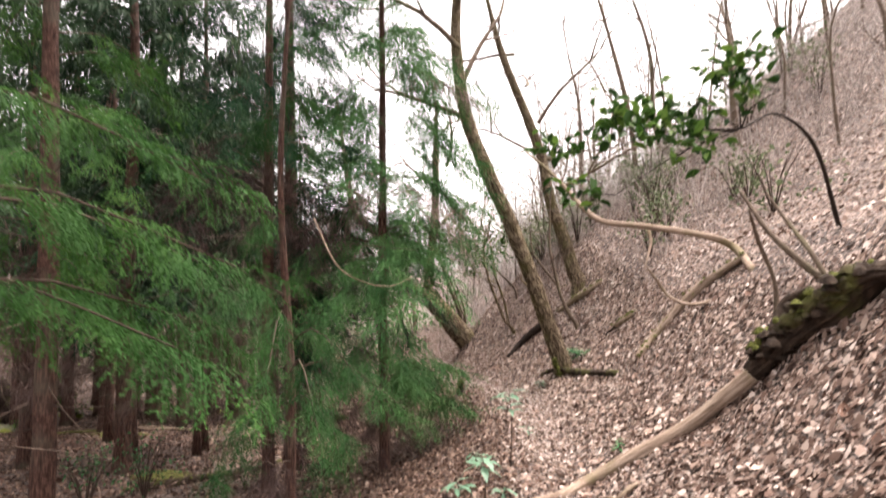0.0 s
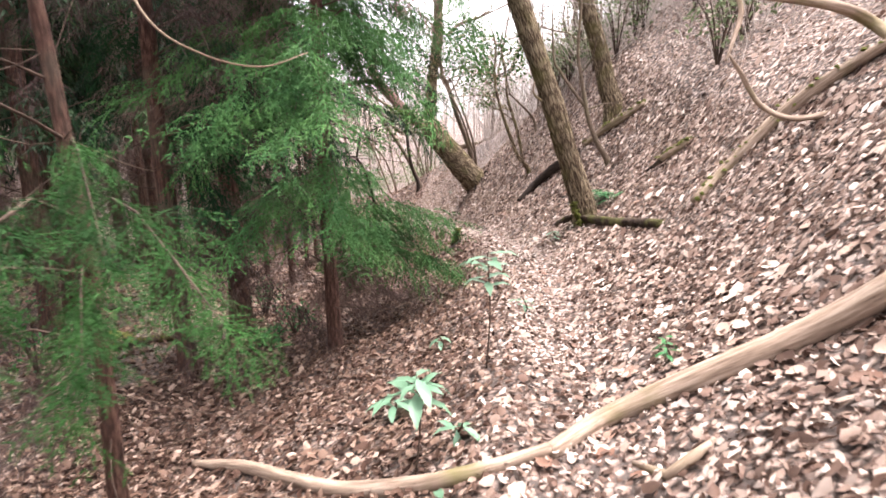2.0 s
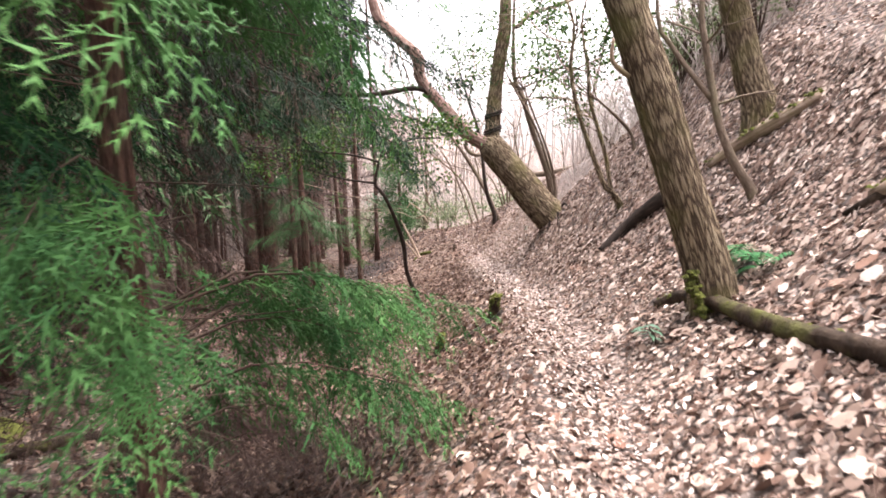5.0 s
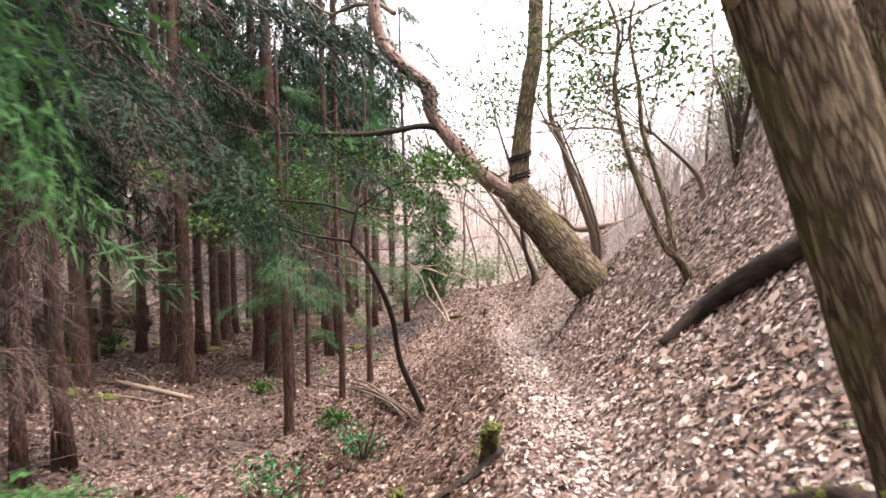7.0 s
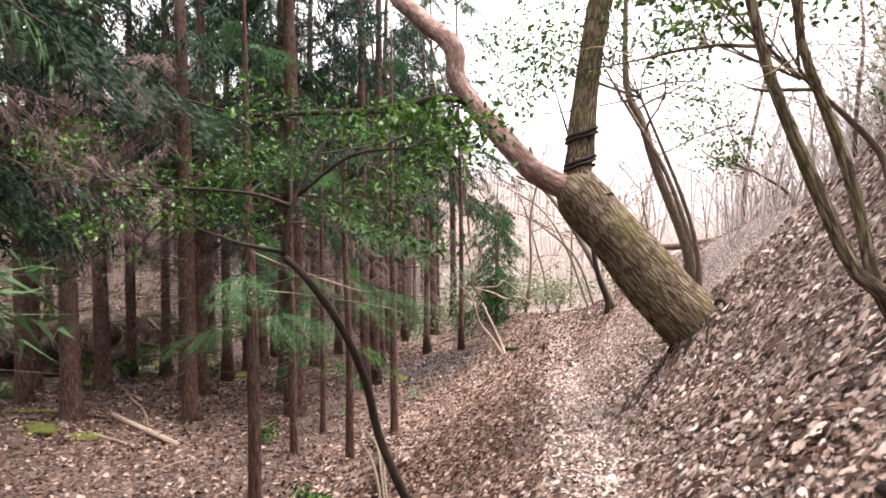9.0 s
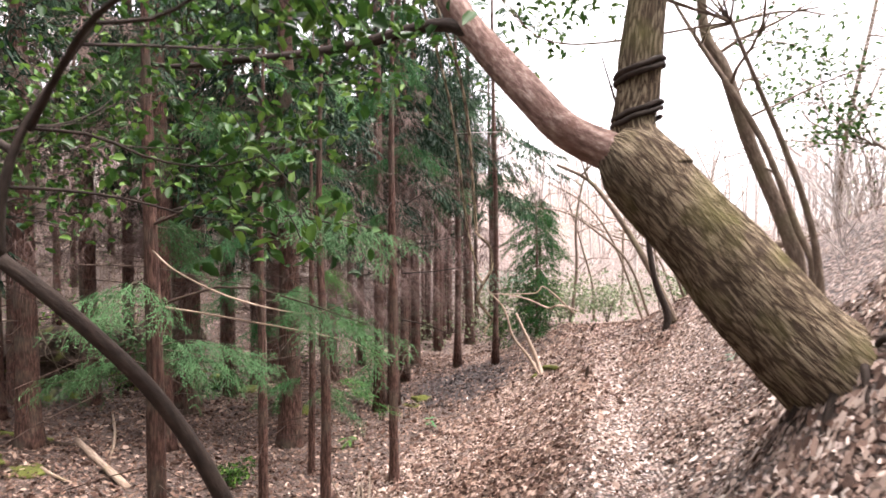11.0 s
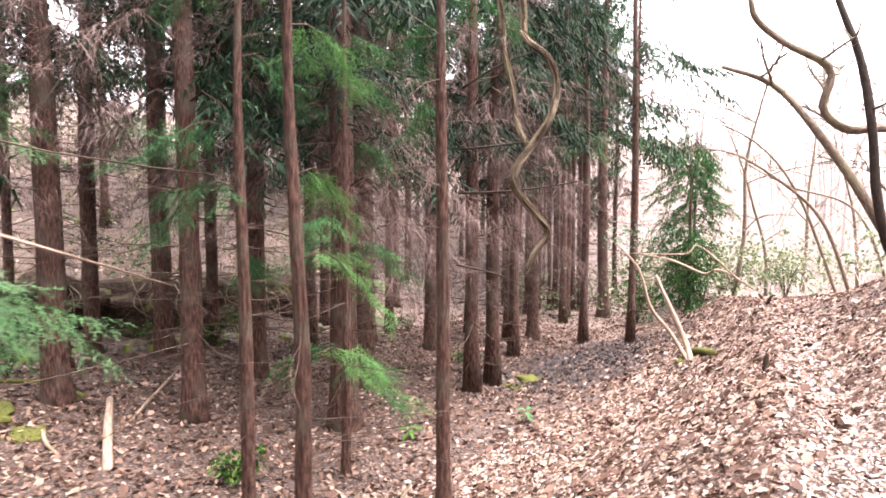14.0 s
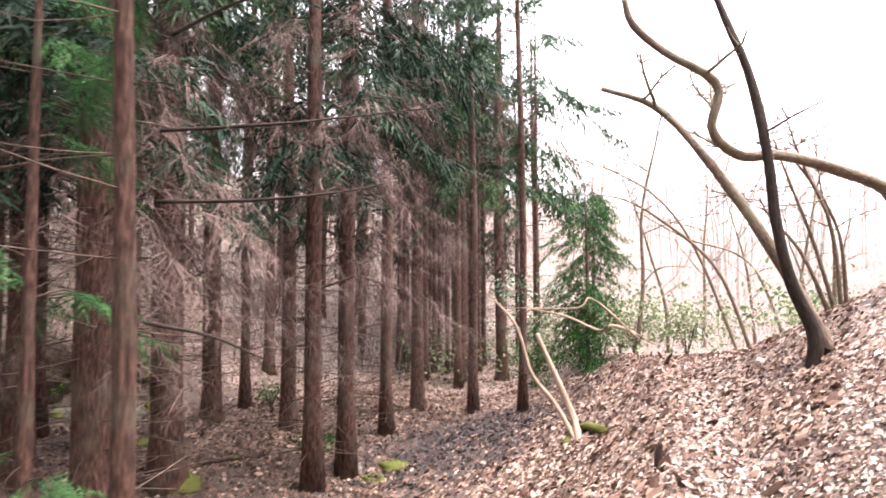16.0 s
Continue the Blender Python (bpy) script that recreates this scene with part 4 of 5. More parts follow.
core = [(2.42, 4.39, 0.90), (2.58, 4.35, 1.08), (2.76, 4.09, 1.34), (2.89, 3.86, 1.53)]
for top, seed in ((.55, 1), (.0, 2), (.3, 3)):
    moss_pads(rotten, core, .14, 60, seed, top, "rotten_crumb", M_ROTTEN, "crumbling lumps of rotten wood")
moss_pads(rotten, core, .11, 40, 8, .95)
b = Bag()
b.tube([(2.48, 4.32, 1.12), (2.66, 4.39, 1.34), (2.74, 4.22, 1.46)], [.04, .06, .03], 10, n=14, furrow=.2, wob=.2, seed=2)
part("broken_knob", b, M_ROTTEN, rotten)

pale = [(-1.15, 5.36, -0.70), (-0.74, 5.10, -0.55), (-0.38, 4.83, -0.44), (-0.05, 4.58, -0.33), (0.27, 4.46, -0.22), (0.50, 4.42, -0.14), (0.85, 4.56, -0.11)]
rod("pale_branch", pale, [.022, .034, .036, .04, .036, .034, .03], M_PALE_WOOD, "pale curved branch lying across the path", "branch", n=50, seed=3)
rod("dark_log", [(-0.91, 4.66, -0.63), (-0.47, 4.40, -0.42), (-0.15, 4.31, -0.34)], [.05, .055, .03], M_ROTTEN, "short dark rotting log", seed=4)
rod("curved_bark_strip", [(1.17, 4.43, -0.09), (1.25, 4.28, -0.05), (1.34, 4.27, 0.04), (1.45, 4.37, 0.05)], [.012, .022, .02, .01], M_PALE_WOOD, "curled strip of pale bark on leaves", "bark", seg=8, seed=8)

# log under the leaning oak
line = [(1.64, 9.82, 0.02), (1.83, 9.56, 0.16), (2.01, 8.59, 0.25), (2.18, 7.92, 0.33), (2.27, 7.60, 0.37)]
short = thing("short_log", line[1], "dark wet log at the oak's foot with mossy top", "log")
b = Bag()
b.tube(line, [.035, .05, .05, .05, .04], 14, n=30, furrow=.15, wob=.1, seed=6)
wood = part("wood", b, M_ROTTEN, short)
moss_pads(wood, line[:4], .045, 30, 3)

# mossy logs up the slope
for k, (line, r, label) in enumerate((
        ([(2.49, 7.43, 0.59), (2.82, 7.53, 0.91), (3.18, 7.43, 1.33), (3.43, 7.24, 1.60), (3.69, 6.90, 1.86)], .055, "long mossy pole lying down the slope"),
        ([(2.38, 11.83, 1.03), (2.61, 11.62, 1.25), (2.85, 11.33, 1.44), (3.10, 11.13, 1.63)], .06, "moss-covered log behind the oak"),
        ([(2.78, 9.36, 0.86), (2.84, 9.10, 0.97), (2.98, 9.00, 1.10)], .05, "short mossy log on the leaves"))):
    m = thing("mossy_log", line[1], label, "log", "mossy logs on the slope")
    b = Bag()
    b.tube(line, [r * .8, r, r, r * .7], 12, n=26, furrow=.1, wob=.08, seed=k)
    wood = part("wood", b, M_PALE_WOOD, m)
    moss_pads(wood, line, r, 120, 20 + k, .6)

rod("dark_fallen_trunk", [(1.35, 12.26, 0.05), (1.65, 12.31, 0.37), (1.96, 12.07, 0.67), (2.24, 11.83, 0.91), (2.16, 11.90, 0.85)], [.066, .075, .085, .08, .07], M_DARK_BARK, "dark fallen trunk lying down the slope", n=40, seg=16, furrow=.1, seed=11)
rod("dead_stick", [(2.66, 9.42, 0.73), (2.82, 9.24, 0.90), (2.96, 9.06, 1.05)], [.025, .035, .02], M_ROTTEN, "short brown rotten stick on the slope", "branch", seed=12)

line = [(-4.61, 8.30, -1.26), (-3.94, 8.53, -1.20), (-3.52, 9.37, -1.36), (-3.08, 9.78, -1.37), (-2.60, 10.27, -1.35)]
m = thing("mossy_fallen_pole", line[1], "long mossy pole on the ground among cedars", "log")
b = Bag()
b.tube(line, [.05, .06, .055, .05, .035], 12, n=30, furrow=.1, wob=.06, seed=3)
wood = part("wood", b, M_ROTTEN, m)
moss_pads(wood, line[:3], .055, 140, 31, .6)

# mossy broken stubs at the path's lower edge
for k, (base, tip, r) in enumerate((((0.24, 10.95, -0.46), (0.31, 10.80, -0.17), .05), ((-0.24, 10.62, -0.74), (-0.16, 10.45, -0.48), .038))):
    m = thing("mossy_stump", base, "small broken stump covered with bright moss", "stump", "mossy stumps by the path")
    b = Bag()
    mid = [(u + v) / 2 for u, v in zip(base, tip)]
    b.tube([(base[0], base[1], base[2] - .06), mid, tip], [r * 1.3, r, r * .45], 12, n=16, furrow=.25, wob=.2, seed=k)
    wood = part("wood", b, M_ROTTEN, m)
    moss_pads(wood, [base, mid, tip], r, 240, 40 + k, .1)
rod("brown_fallen_branch", [(-0.33, 10.42, -0.76), (-0.03, 10.50, -0.57), (0.23, 10.74, -0.44), (0.35, 10.91, -0.35)], [.014, .022, .026, .018], M_DARK_BARK, "brown crooked branch on the path's edge", "branch", seg=8, seed=13)
snag = [(-4.40, 17.54, -2.27), (-3.27, 16.24, -1.85), (-1.88, 14.22, -1.29), (-1.06, 12.98, -1.05)]
m = thing("weathered_snag", snag[1], "grey weathered snag of dead branches on the bank", "branch")
for k in range(5):
    b = Bag()
    o = np.array([.12 * math.sin(k * 2.1), .12 * math.cos(k * 1.7), .03 * k])
    b.tube([np.array(p) + o * u for p, u in zip(snag, (1.6, .8, .2, .5))], [.006, .018, .015, .006], 8, n=20, wob=.15, seed=k)
    part("branch", b, M_GREY_BARK, m)

# sticks on the floor of the stand
for k, (pts, r, mat, label) in enumerate((
        ([(-6.61, 15.88, -2.16), (-7.80, 16.18, -2.18), (-9.17, 16.55, -2.22)], [.045, .05, .045], M_PALE_WOOD, "pale straight fallen pole on the forest floor"),
        ([(-8.01, 16.43, -2.25), (-8.95, 17.02, -2.24), (-10.83, 18.02, -2.43)], [.02, .025, .015], M_PALE_WOOD, "thin pale stick on the forest floor"),
        ([(-9.83, 15.98, -2.21), (-9.34, 16.21, -2.18), (-8.92, 16.46, -2.25)], [.03, .04, .03], M_ROTTEN, "dark short log on the forest floor"),
        ([(-8.64, 20.90, -2.56), (-8.59, 21.32, -2.57), (-8.41, 21.68, -2.60)], [.03, .045, .03], M_ROTTEN, "dark short log on the forest floor"),
        ([(-8.72, 15.72, -2.18), (-7.87, 15.59, -2.15), (-7.39, 15.64, -2.19)], [.015, .025, .012], M_PALE_WOOD, "thin pale stick on the forest floor"),
        ([(-5.83, 14.75, -2.06), (-5.77, 15.18, -2.05), (-5.63, 15.68, -2.10)], [.012, .014, .008], M_PALE_WOOD, "thin pale stick on the forest floor"),
        ([(-11.07, 15.34, -2.13), (-10.66, 16.00, -2.19), (-9.46, 16.33, -2.20)], [.03, .04, .03], M_MOSS, "mossy green pole on the forest floor"))):
    rod("fallen_stick", pts, r, mat, label, "branch", seg=8, seed=k, group="sticks in the stand")

# leaning forked dead branch on the bank
fork = thing("forked_dead_branch", (-3.85, 22.94, ground(-3.85, 22.94)), "pale forked dead branch propped on the bank", "branch")
for pts, r in (([(-3.85, 22.94, -1.95), (-4.24, 23.14, -1.54), (-4.54, 23.02, -1.13), (-4.72, 22.97, -0.55), (-5.05, 22.82, -0.12)], [.035, .03, .026, .02, .01]),
               ([(-3.83, 22.9, -1.9), (-4.03, 23.18, -1.66), (-4.28, 23.22, -1.20), (-4.56, 23.22, -0.64)], [.05, .045, .04, .025])):
    b = Bag()
    b.tube(pts, r, 9, n=30, wob=.1, seed=2)
    part("prong", b, M_PALE_WOOD, fork)
b = Bag()
b.tube([(-4.03, 22.91, -1.94), (-3.93, 23.28, -1.78), (-3.44, 22.70, -1.62)], [.05, .07, .04], 10, n=14, furrow=.2, wob=.2, seed=3)
part("mossy_foot", b, M_MOSS, fork)

# broken stubs along the spur
for k, (p, h, lean) in enumerate((((-3.62, 25.60, -1.30), .22, .12), ((-2.24, 20.65, -1.25), .20, .02), ((-4.03, 26.96, -1.41), .16, -.1))):
    b = Bag()
    b.tube([(p[0], p[1], p[2] - .05), (p[0] + lean * .5, p[1], p[2] + h * .6), (p[0] + lean, p[1], p[2] + h)], [.035, .028, .012], 8, n=10, furrow=.2, wob=.15, seed=k)
    whole("broken_stub", b, M_ROTTEN, "small dark broken stub in the leaves", "stump", "stubs along the spur")

# bare bough arching over the path from the slope
bough = thing("arching_dead_bough", (3.63, 6.66, 1.73), "pale bare bough arching out from the slope", "branch")
for pts, r in (([(3.58, 6.52, 1.64), (3.72, 7.20, 1.98), (3.34, 7.15, 2.13), (2.65, 7.20, 2.27), (2.10, 7.30, 2.36), (1.84, 7.40, 2.58), (1.56, 7.60, 3.01), (1.18, 7.75, 3.42)], [.05, .045, .042, .04, .038, .034, .026, .012]),
               ([(3.68, 7.10, 1.78), (3.68, 7.00, 1.55), (3.48, 6.95, 1.39), (3.02, 6.90, 1.28), (2.74, 6.90, 1.38), (2.57, 6.90, 1.62), (2.47, 6.90, 1.76)], [.035, .03, .028, .024, .02, .018, .008]),
               ([(2.59, 7.10, 2.21), (2.60, 7.05, 2.07), (2.51, 6.95, 1.86), (2.45, 6.90, 1.72)], [.02, .02, .016, .008])):
    b = Bag()
    b.tube(pts, r, 10, n=46, wob=.08, seed=4)
    part("limb", b, M_PALE_WOOD, bough)

# dead limb leaning beside the rotten log
limb = thing("leaning_dead_limb", (2.60, 3.43, 1.09), "grey crooked dead limb leaning on the slope", "branch")
for pts, r in (([(2.52, 3.31, 0.99), (2.93, 3.93, 1.23), (2.91, 4.21, 1.46), (2.85, 4.50, 1.67), (2.76, 4.78, 1.95), (2.64, 4.95, 2.32)], [.035, .033, .03, .028, .024, .012]),
               ([(2.90, 4.26, 1.51), (2.84, 4.39, 1.77), (2.79, 4.57, 2.02), (2.75, 4.75, 2.28)], [.022, .02, .016, .008]),
               ([(3.03, 5.20, 1.18), (3.04, 5.21, 1.52), (2.91, 5.19, 1.88), (2.76, 5.06, 2.18)], [.024, .020, .016, .008])):
    b = Bag()
    b.tube(pts, r, 10, n=30, wob=.2, seed=7)
    part("stem", b, M_GREY_BARK, limb)

# old vine twisting down beside the saplings
vine = thing("hanging_vine", (-1.66, 15.97, 0.16), "thick twisted old vine hanging between cedars", "vine")
for pts, r in (([(-1.68, 15.96, 0.14), (-1.67, 15.98, 0.19), (-1.64, 16.02, 0.26), (-1.67, 15.99, 0.32), (-1.72, 15.94, 0.41), (-1.73, 15.95, 0.47), (-1.72, 16.03, 0.56), (-1.68, 16.08, 0.66), (-1.70, 16.14, 0.78), (-1.72, 16.12, 0.87), (-1.82, 16.11, 0.97), (-1.86, 16.15, 1.12), (-1.95, 16.1, 2.2), (-2.1, 15.7, 3.1), (-2.35, 15.45, 3.95)], [0.0062, 0.0093, 0.0112, 0.0112, 0.0124, 0.0124, 0.0124, 0.0124, 0.0124, 0.0124, 0.0124, 0.0124, 0.0124, 0.0124, 0.0124]),
               ([(-1.72, 16.00, 0.56), (-1.77, 16.01, 0.64), (-1.81, 16.03, 0.78), (-1.87, 16.05, 0.93), (-1.92, 16.09, 1.12), (-2.05, 16.0, 2.2), (-2.2, 15.6, 3.2), (-2.38, 15.45, 4.0)], [0.0093, 0.0105, 0.0105, 0.0105, 0.0105, 0.0105, 0.0105, 0.0105])):
    b = Bag()
    b.tube(pts, r, 10, n=90, furrow=.12, wob=.16, seed=3)
    part("strand", b, M_OAK_BARK, vine)


# ---- leafy undergrowth ----
def leaves_at(bag, rng, places, size, tilt=.7, width=.45):
    for piece in (flat_leaf(width, .08, -.1), flat_leaf(width * 1.15, .12, -.2)):
        k = rng.permutation(len(places))[: len(places) // 2]
        q = np.asarray(places)[k]
        bag.spread(*piece, turned(rng, q, rng.uniform(size * .65, size * 1.15, len(q)), tilt))


def leafy_limb(rng, parent, start, heading, length, r, wood, leaf, count, size, rise=.25, levels=2, kids=4, spread=.10):
    b, ends = Bag(), []
    limb_spread(rng, b, start, heading, length, r, levels, kids, rise, 6, .45, ends, .0022)
    limb_ob = tagged(part("branchwork", b, wood, parent), kind="stuff")
    if count:
        e = np.array(ends)
        pick = e[rng.integers(0, len(e), count)]
        c = Bag()
        leaves_at(c, rng, pick + rng.normal(0, spread, (count, 3)) * (1, 1, .55), size)
        tagged(part("foliage", c, leaf, limb_ob, smooth=False), kind="stuff")
    return limb_ob


def holly():
    base = (-1.16, 13.64, ground(-1.16, 13.64))
    tree = thing("evergreen_sapling", base, "dark crooked evergreen sapling with glossy green leaves", "tree")
    b = Bag()
    b.tube([(base[0] + .02, base[1], base[2] - .1), (-1.27, 13.50, -0.86), (-1.39, 13.40, -0.47), (-1.37, 13.20, -0.01), (-1.42, 13.00, 0.37), (-1.47, 12.75, 0.68), (-1.55, 12.60, 0.85)], [.036, .033, .03, .028, .026, .022, .02], 14, n=46, wob=.08, seed=3, flare=.25)
    part("stem", b, M_DARK_BARK, tree)
    rng = np.random.default_rng(21)
    for start, hd, ln, rise, count in (((-1.51, 12.60, 1.05), 1.5, .7, .4, 260), ((-1.37, 12.80, 1.55), 2.6, .9, .10, 380), ((-2.02, 12.70, .93), 2.6, .8, .2, 260), ((-2.50, 12.79, 1.04), 2.2, .8, .3, 330), ((-1.91, 12.70, 1.25), 1.9, .8, .35, 380), ((-2.57, 12.80, 1.32), 2.9, .9, .25, 420),
                                       ((-3.20, 12.87, 1.37), 2.9, .8, .2, 420), ((-1.40, 12.76, 1.48), 1.2, .8, .25, 380), ((-1.05, 12.60, 1.42), .9, .6, .2, 340), ((-.68, 12.56, 1.42), 1.4, .5, .15, 320), ((-1.47, 12.65, 1.22), .6, .7, .1, 300)):
        leafy_limb(rng, tree, start, hd, ln, .006, M_DARK_BARK, M_EVERGREEN, count, .052, rise, 2, 4, .11)
    for pts, r in (([(-1.55, 12.60, 0.85), (-1.51, 12.60, 1.05), (-1.47, 12.65, 1.25), (-1.37, 12.80, 1.58)], [.018, .015, .012, .006]), ([(-1.53, 12.60, 0.87), (-2.02, 12.70, 0.93), (-2.57, 12.80, 1.05)], [.014, .012, .006]), ([(-1.47, 12.65, 1.22), (-1.05, 12.60, 1.42), (-.62, 12.55, 1.43)], [.011, .009, .004]), ([(-1.49, 12.62, 1.15), (-1.91, 12.70, 1.25), (-2.57, 12.80, 1.32), (-3.47, 12.90, 1.40)], [.014, .012, .01, .005])):
        b = Bag()
        b.tube(pts, r, 8, n=20, wob=.1, seed=2)
        part("branch", b, M_DARK_BARK, tree)


def slope_evergreen():
    p = (3.95, 5.6, ground(3.95, 5.6))
    hub = (2.35, 4.35, 2.72)
    tree = thing("broadleaf_evergreen", p, "evergreen shrub with large glossy leaves on the slope", "shrub")
    rng = np.random.default_rng(33)
    b = Bag()
    b.tube([(p[0], p[1], p[2] - .05), (3.5, 5.2, 2.75), (2.9, 4.75, 2.95), hub], [.022, .017, .012, .008], 8, n=24, wob=.1, seed=5)
    part("stem", b, M_DARK_BARK, tree)
    for tip, count in (((1.24, 4.0, 2.16), 16), ((1.15, 4.05, 2.50), 20), ((1.45, 4.0, 2.55), 34), ((1.72, 4.05, 2.44), 30), ((1.95, 4.1, 2.85), 26), ((2.35, 4.1, 3.12), 34), ((2.55, 4.15, 2.95), 26), ((2.05, 4.2, 2.55), 20)):
        b = Bag()
        b.tube([hub, ((hub[0] + tip[0]) / 2, (hub[1] + tip[1]) / 2 + .1, (hub[2] + tip[2]) / 2 + .06), tip], [.007, .005, .003], 6, n=10, wob=.1, seed=5)
        part("branch", b, M_DARK_BARK, tree)
        leafy_limb(rng, tree, tip, rng.uniform(2, 4.5), .3, .004, M_DARK_BARK, M_EVERGREEN, count * 2, .11, .1, 1, 4, .10)


holly()
slope_evergreen()

# leaves on the twin stems and small evergreen shrubs behind the oaks
rng = np.random.default_rng(44)
for name, spots, count, size, label in (
        ("evergreen_treelet", ((-0.22, 15.80, 3.59), (-0.36, 15.80, 2.80), (-1.20, 15.20, 2.50), (-0.86, 15.80, 2.92), (-0.35, 16.20, 3.36), (0.12, 16.50, 3.05), (0.03, 16.00, 3.49), (0.43, 16.40, 3.12), (-0.81, 16.00, 3.44), (-0.17, 16.20, 2.75)), 300, .06, "thin evergreen treelet with small glossy leaves"),
        ("evergreen_treelet", ((0.99, 13.60, 2.78), (1.19, 13.80, 2.35), (0.79, 14.20, 2.54), (0.62, 14.20, 2.69), (1.06, 13.80, 2.62), (0.93, 14.00, 2.37), (0.88, 14.00, 3.05)), 240, .06, "thin evergreen treelet with small glossy leaves"),
        ("evergreen_treelet", ((0.87, 19.00, 2.57), (1.20, 19.50, 2.40), (0.66, 20.00, 2.10), (0.96, 19.00, 3.02), (0.72, 19.00, 2.83)), 200, .07, "thin evergreen treelet on the slope")):
    mid = np.mean(np.array(spots), axis=0) - (0, 0, .6)
    x, y = mid[0] + 1.0, mid[1] + .9
    g = ground(x, y)
    tree = thing(name, (x, y, g), label, "tree", "evergreen treelets")
    b = Bag()
    b.tube([(x, y, g - .08), (x - .1, y, g * .6 + mid[2] * .4), (x * .4 + mid[0] * .6, y * .5 + mid[1] * .5, mid[2])], [.03, .024, .014], 8, n=18, wob=.1, seed=1)
    part("stem", b, M_GREY_BARK, tree)
    for s in spots:
        b = Bag()
        b.tube([(x * .4 + mid[0] * .6, y * .5 + mid[1] * .5, mid[2] - .03), (np.array(s) + mid) / 2 + rng.normal(0, .12, 3), s], [.009, .007, .003], 5, n=12, wob=.1, seed=1)
        part("branch", b, M_GREY_BARK, tree)
        leafy_limb(rng, tree, s, rng.uniform(0, 6.28), .6, .005, M_GREY_BARK, M_EVERGREEN, count, size, .1, 1, 4, .2)


def seedling(place, tall, count, size, seed, label, material=None, droop=.25, low=.45):
    """A small plant: thin stem with long leaves in whorls."""
    rng = np.random.default_rng(seed)
    x, y, z = place
    plant = thing("seedling", place, label, "plant", "seedlings along the path")
    b = Bag()
    tip = (x + rng.normal(0, .04), y + rng.normal(0, .04), z + tall)
    b.tube([(x, y, z - .03), ((x + tip[0]) / 2 + .02, (y + tip[1]) / 2, z + tall * .5), tip], [.006, .005, .003], 6, n=8)
    part("stem", b, M_TWIG, plant)
    v, f = leaf_piece(.3, .05, -.12)
    v = v + np.array([.5, 0, 0])
    for i in range(count):
        u = low + (1 - low) * i / max(1, count - 1)
        c = Bag()
        q = np.array([[x + (tip[0] - x) * u, y + (tip[1] - y) * u, z + tall * u]])
        c.spread(v, f, turned(rng, q, size * rng.uniform(.7, 1.1), .15, np.array([i * 2.4]), np.array([droop + rng.normal(0, .2)])))
        part("leaf", c, material or M_PALE_LEAF, plant)


LONGLEAF = "pale green seedling with long narrow leaves"
seedling((.61, 5.66, ground(.61, 5.66)), .72, 14, .19, 1, LONGLEAF, droop=.1, low=.72)
seedling((.27, 4.6, ground(.27, 4.6)), .44, 12, .19, 21, LONGLEAF, droop=.1, low=.8)
seedling((0.07, 5.32, -0.38), .16, 9, .20, 2, LONGLEAF)
seedling((0.40, 4.88, -0.25), .14, 7, .14, 3, LONGLEAF)
seedling((0.30, 6.40, -0.39), .12, 6, .11, 4, LONGLEAF)
seedling((0.96, 6.79, -0.22), .14, 7, .12, 5, LONGLEAF)
seedling((1.53, 5.25, 0.01), .10, 9, .09, 6, "small bright green tuft among leaves", M_FERN)
seedling((1.53, 5.16, 0.02), .09, 8, .08, 7, "small bright green tuft among leaves", M_FERN)
seedling((0.49, 4.18, -0.18), .13, 7, .12, 8, LONGLEAF)
seedling((1.53, 9.18, -0.09), .14, 6, .10, 9, LONGLEAF)
seedling((1.55, 9.17, -0.08), .12, 7, .10, 10, LONGLEAF)
seedling((-4.96, 20.31, -2.42), .2, 9, .16, 11, LONGLEAF, M_FERN)
seedling((-5.69, 18.94, -2.48), .2, 9, .18, 12, "dark green seedling on the bank", M_EVERGREEN)
seedling((-0.13, 19.16, -0.49), .12, 6, .12, 13, LONGLEAF)


def fern(place, count, size, seed):
    rng = np.random.default_rng(seed)
    x, y, z = place
    plant = thing("fern", place, "green fern with broad fronds beside the oak", "fern", "ferns at the oak")
    for i in range(count):
        hd = i * 6.283 / count + rng.normal(0, .2)
        c = Bag()
        poses = []
        line = spline([(0, 0, 0), (.5 * size, 0, .35 * size), (size, 0, .22 * size)], 15)
        c.tube([(x + math.cos(hd) * p[0], y + math.sin(hd) * p[0], z + p[2]) for p in line[::3]], [.004, .002], 4, n=8)
        v, f = leaf_piece(.34, .03, -.05)
        v = v + np.array([.5, 0, 0])
        for j in range(3, 15):
            for s in (-1, 1):
                c.spread(v, f, turned(rng, np.array([[x + math.cos(hd) * line[j][0], y + math.sin(hd) * line[j][0], z + line[j][2]]]), size * .34 * (1.1 - j / 16), .08, np.array([hd + s * 1.15]), np.array([.15])))
        part("frond", c, M_FERN, plant)


fern((2.10, 9.76, 0.26), 7, .30, 1)
fern((2.26, 9.60, 0.37), 8, .34, 2)
fern((2.12, 9.98, 0.31), 5, .2, 3)

